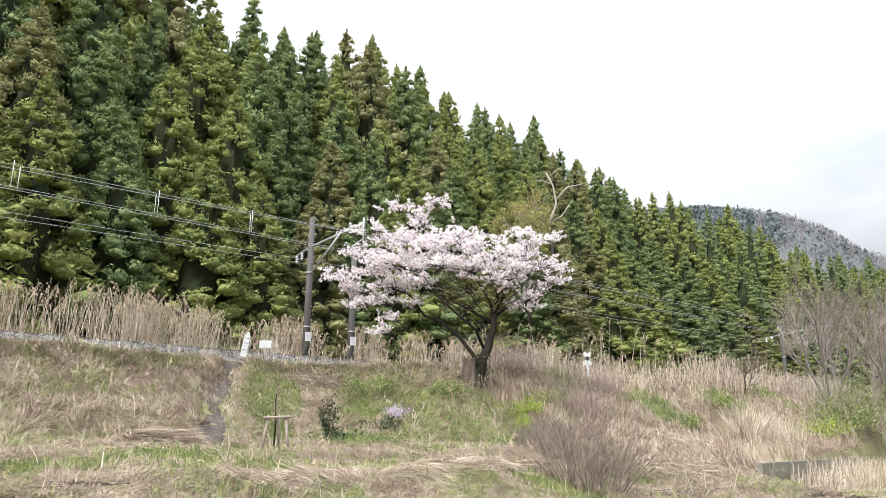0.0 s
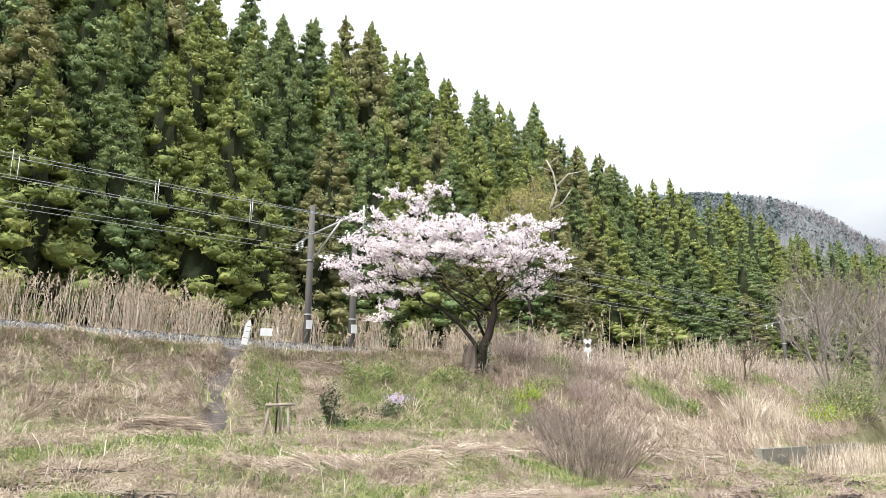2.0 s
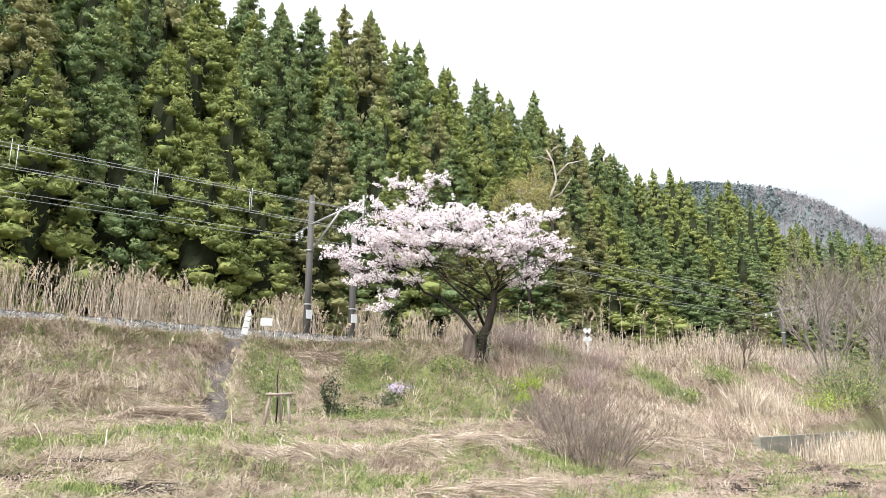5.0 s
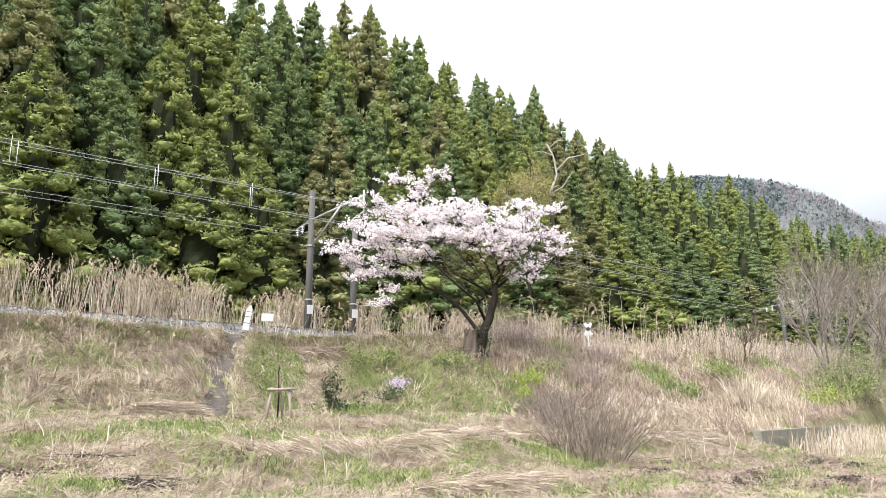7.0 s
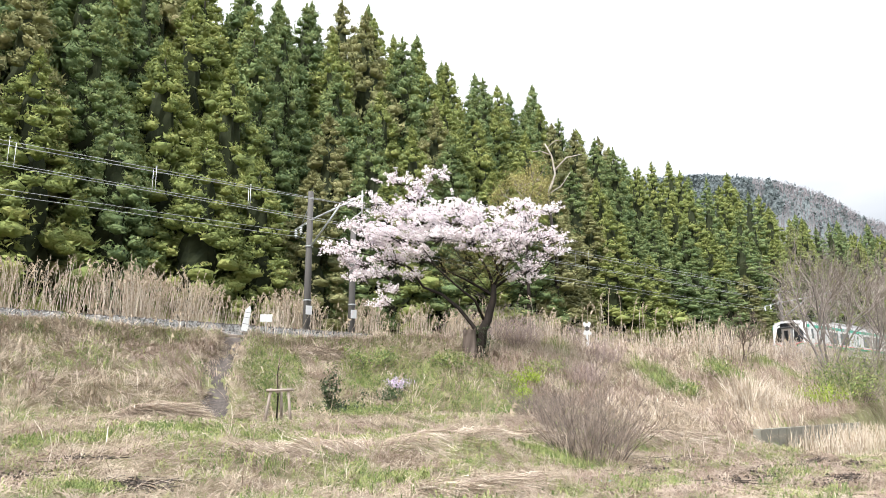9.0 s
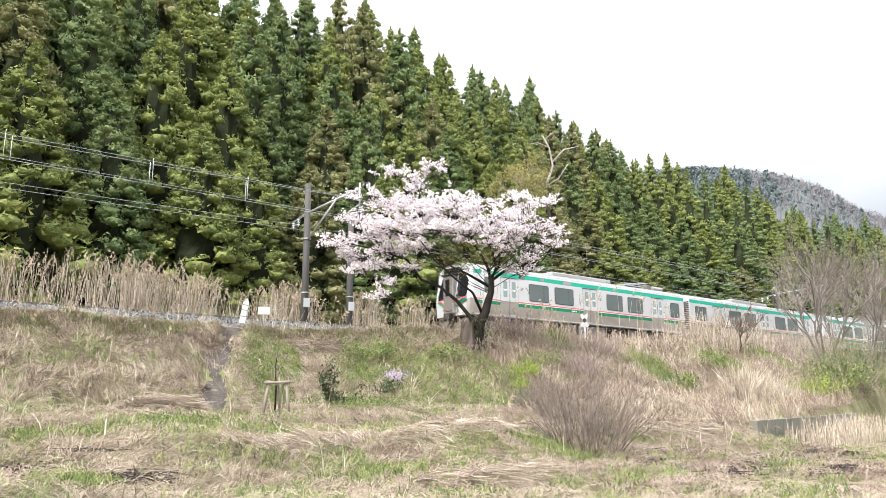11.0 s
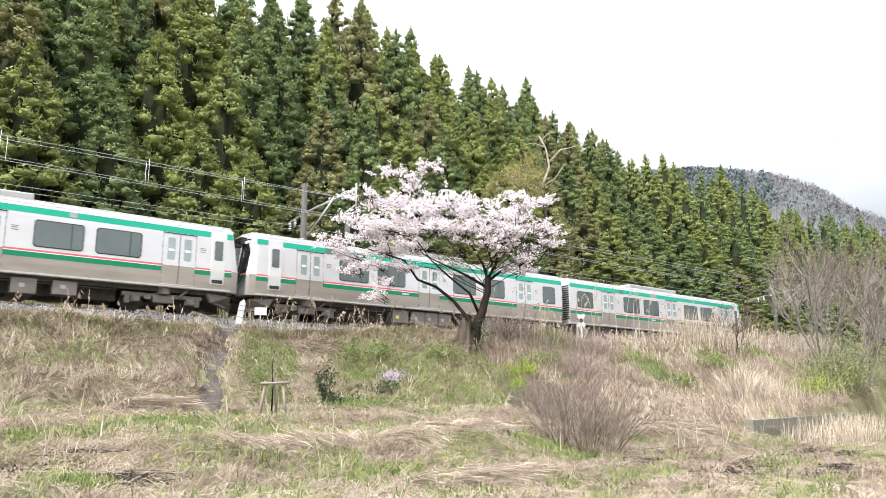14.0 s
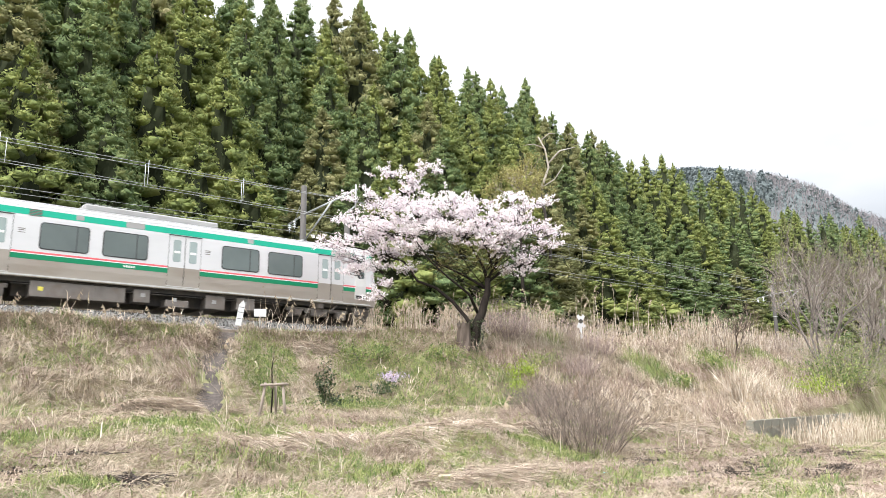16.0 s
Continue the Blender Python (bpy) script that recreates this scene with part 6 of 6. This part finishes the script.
def worn_ground():
    """Trodden earth of the footpath and dark clods where the turf is torn."""
    s_ = Soup()
    bm = bmesh.new()
    rows = []
    for k in range(60):
        q = 3.4 + 7.4 * k / 59
        m, w = path_mid(q), 0.30 + 0.11 * math.sin(q * 3.1) - 0.2 * smooth(q, 9.2, 10.8)
        row = []
        for u in (-1, -0.6, -0.2, 0.2, 0.6, 1):
            s = m + u * (w + 0.10 + R.uniform(-0.05, 0.05))
            row.append(bm.verts.new(spot(s, q, land(s, q) + (0.05 if abs(u) < 1 else -0.02))))
        rows.append(row)
    for a, b in zip(rows, rows[1:]):
        for k in range(5):
            bm.faces.new((a[k], a[k + 1], b[k + 1], b[k])).smooth = True
    tagged(part("footpath", bm, M_SOIL), "narrow trodden dark earth footpath up the bank", "path", kind="structure")
    for _ in range(1500):
        q = R.uniform(3.6, 10.6)
        s = path_mid(q) + R.gauss(0, 0.3)
        c, r = spot(s, q, land(s, q) + 0.03), R.uniform(0.012, 0.04)
        s_.tri(c + Vector((r, 0, 0.0)), c + Vector((-r * 0.5, r, r)), c + Vector((-r, -r, 0)))
    for cs, cq, rs, rq in EARTH:
        for _ in range(int(300 * rs)):
            a, k = R.uniform(0, math.tau), abs(R.gauss(0, 0.65))
            s, q = cs + rs * k * math.cos(a), cq + 1.5 * rq * k * math.sin(a)
            c, r = spot(s, q, land(s, q)), R.uniform(0.02, 0.075)
            t, u, w = rv(r), rv(r), Vector((0, 0, r * 0.8))
            i = len(s_.v)
            s_.v += [tuple(c + t), tuple(c - t + u * 0.3), tuple(c + u + w), tuple(c - u)]
            s_.f += [(i, i + 1, i + 2), (i, i + 2, i + 3), (i + 1, i + 3, i + 2), (i, i + 3, i + 1)]
    for _ in range(420):
        cs, cq, rs, rq = R.choice(EARTH)
        s, q = cs + R.gauss(0, 0.6) * rs, cq + R.gauss(0, 1.0) * rq
        c, a = spot(s, q, land(s, q) + 0.03), R.uniform(0, math.tau)
        s_.line(c, c + Vector((math.cos(a), math.sin(a), 0.06)) * R.uniform(0.2, 0.7), 0.012, 0.006)
    stuff("dark_earth", s_, M_SOIL, "dark bare earth of the footpath and torn turf", "earth")


worn_ground()


def leaf_bush(s, q, h, w, n, leaf, material, label, seed, name="leafy_shrub", stems=14):
    r = random.Random(seed)
    t = thing(name, Matrix.Translation(spot(s, q, land(s, q) - 0.05)), label, "shrub", "leafy shrubs")
    st, lf = Soup(), Soup()
    ends = []
    for _ in range(stems):
        a, k = r.uniform(0, math.tau), r.random() ** 0.5
        e = Vector((math.cos(a) * k * w, math.sin(a) * k * w, h * r.uniform(0.6, 1.0) * (1 - 0.35 * k)))
        b = Vector((e.x * 0.2, e.y * 0.2, 0))
        m = b.lerp(e, 0.5) + Vector((0, 0, h * 0.06))
        st.line(b, m, 0.013, 0.009)
        st.line(m, e, 0.009, 0.004)
        ends.append((b, m, e))
    for _ in range(n):
        b, m, e = r.choice(ends)
        u = r.uniform(0.1, 1.03)
        c = (b.lerp(m, u * 2) if u < 0.5 else m.lerp(e, u * 2 - 1)) + Vector((r.gauss(0, w * 0.14), r.gauss(0, w * 0.14), r.gauss(0, w * 0.12)))
        c.z = max(0.02, c.z)
        lf.tri(c + rv(leaf), c + rv(leaf), c + rv(leaf) + Vector((0, 0, leaf * 0.6)))
    tagged(part("stem_work", st.mesh("stem_work", M_SHRUBTWIG), None, t), kind="stuff")
    part("leaves", lf.mesh("leaves", material), None, t)


leaf_bush(15.3, 10.3, 1.05, 0.75, 1500, 0.045, M_BRIGHTLEAF, "bright yellow-green leafy shrub on the bank", 41)
leaf_bush(14.4, 10.9, 0.7, 0.55, 700, 0.045, M_BRIGHTLEAF, "bright yellow-green leafy shrub on the bank", 42)
leaf_bush(7.28, 9.7, 1.75, 0.32, 520, 0.06, M_DARKLEAF, "slim dark evergreen shrub at the foot of the bank", 43)
leaf_bush(7.6, 9.75, 0.55, 0.8, 700, 0.05, M_DARKLEAF, "low dark evergreen groundcover shrub", 44)
leaf_bush(10.7, 8.3, 0.42, 0.62, 1300, 0.04, M_LILAC, "low mound of pale lilac flowers on the bank", 45, "flower_mound")
leaf_bush(10.0, 8.7, 0.40, 0.9, 800, 0.05, M_DARKLEAF, "low dark green plants under the flowers", 46)
leaf_bush(10.6, 6.9, 0.9, 1.3, 1700, 0.05, M_HERB, "green leafy herbs on the bank's edge", 47)
leaf_bush(12.9, 8.6, 0.6, 1.2, 1300, 0.05, M_HERB, "green leafy herbs on the bank", 48)
leaf_bush(17.4, 9.0, 0.6, 1.4, 1500, 0.05, M_HERB, "green leafy herbs under the cherry", 49)
leaf_bush(36.5, 12.4, 2.4, 2.2, 3000, 0.07, M_HERB, "large green willow bush above the ditch wall", 50)
leaf_bush(39.2, 12.2, 4.0, 2.6, 5200, 0.06, M_HERB, "tall grey-green willow thicket at the end of the ditch wall", 57, stems=70)
brush(38.6, 11.9, 4.6, 4.5, 58, "tall bare grey brush among the willows", M_TWIG, 150)
leaf_bush(33.0, 12.6, 1.4, 1.4, 1500, 0.07, M_BRIGHTLEAF, "bright green bush above the ditch wall", 51)
leaf_bush(29.0, 9.8, 1.0, 1.8, 1700, 0.06, M_HERB, "low green bush on the slope", 52)
leaf_bush(25.0, 10.8, 0.9, 1.0, 900, 0.06, M_HERB, "low olive green bush on the slope", 53)
leaf_bush(16.2, -4.6, 1.6, 0.7, 900, 0.06, M_BRIGHTLEAF, "yellow-green shrub among the reeds", 54)
leaf_bush(-4.6, 10.0, 1.3, 1.1, 1400, 0.05, M_HERB, "olive green bush at the edge of the meadow", 55)


def litter():
    t = thing("plastic_scrap", Matrix.Translation(spot(7.84, 19.87, land(7.84, 19.87) + 0.03)) @ pose(0, 0, 0, 0, 0, 25), "scrap of faded blue plastic in the grass", "litter")
    bm = bmesh.new()
    vs = [[bm.verts.new((-0.15 + 0.06 * i, -0.03 + 0.06 * j, 0.02 * math.sin(i * 1.7 + j))) for j in range(2)] for i in range(6)]
    for a, b in zip(vs, vs[1:]):
        bm.faces.new((a[0], b[0], b[1], a[1]))
    g = bmesh.ops.extrude_face_region(bm, geom=bm.faces[:])
    for v in g["geom"]:
        if isinstance(v, bmesh.types.BMVert):
            v.co.z += 0.008
    part("sheet", bm, M_BLUEPLASTIC, t)


litter()

# ---------------------------------------------------------------- what moves


def motions():
    for i, car in enumerate(CARS):
        walk(car, [(t, on_track(s + 20 * i, 0, RAIL)) for t, s in FRONT])
        # wheels roll without slipping; they turn towards smaller s
        for bogie in [b for b in car.children if b.name.startswith("bogie")]:
            for w in bogie.children:
                x = w.matrix_basis.translation.x
                walk(w, [(k / FPS, pose(x, 0, 0.43, 0, 0, 0) @ Matrix.Rotation(lerp(k / FPS, FRONT) / 0.43, 4, "Y")) for k in range(16 * FPS + 1)])


motions()
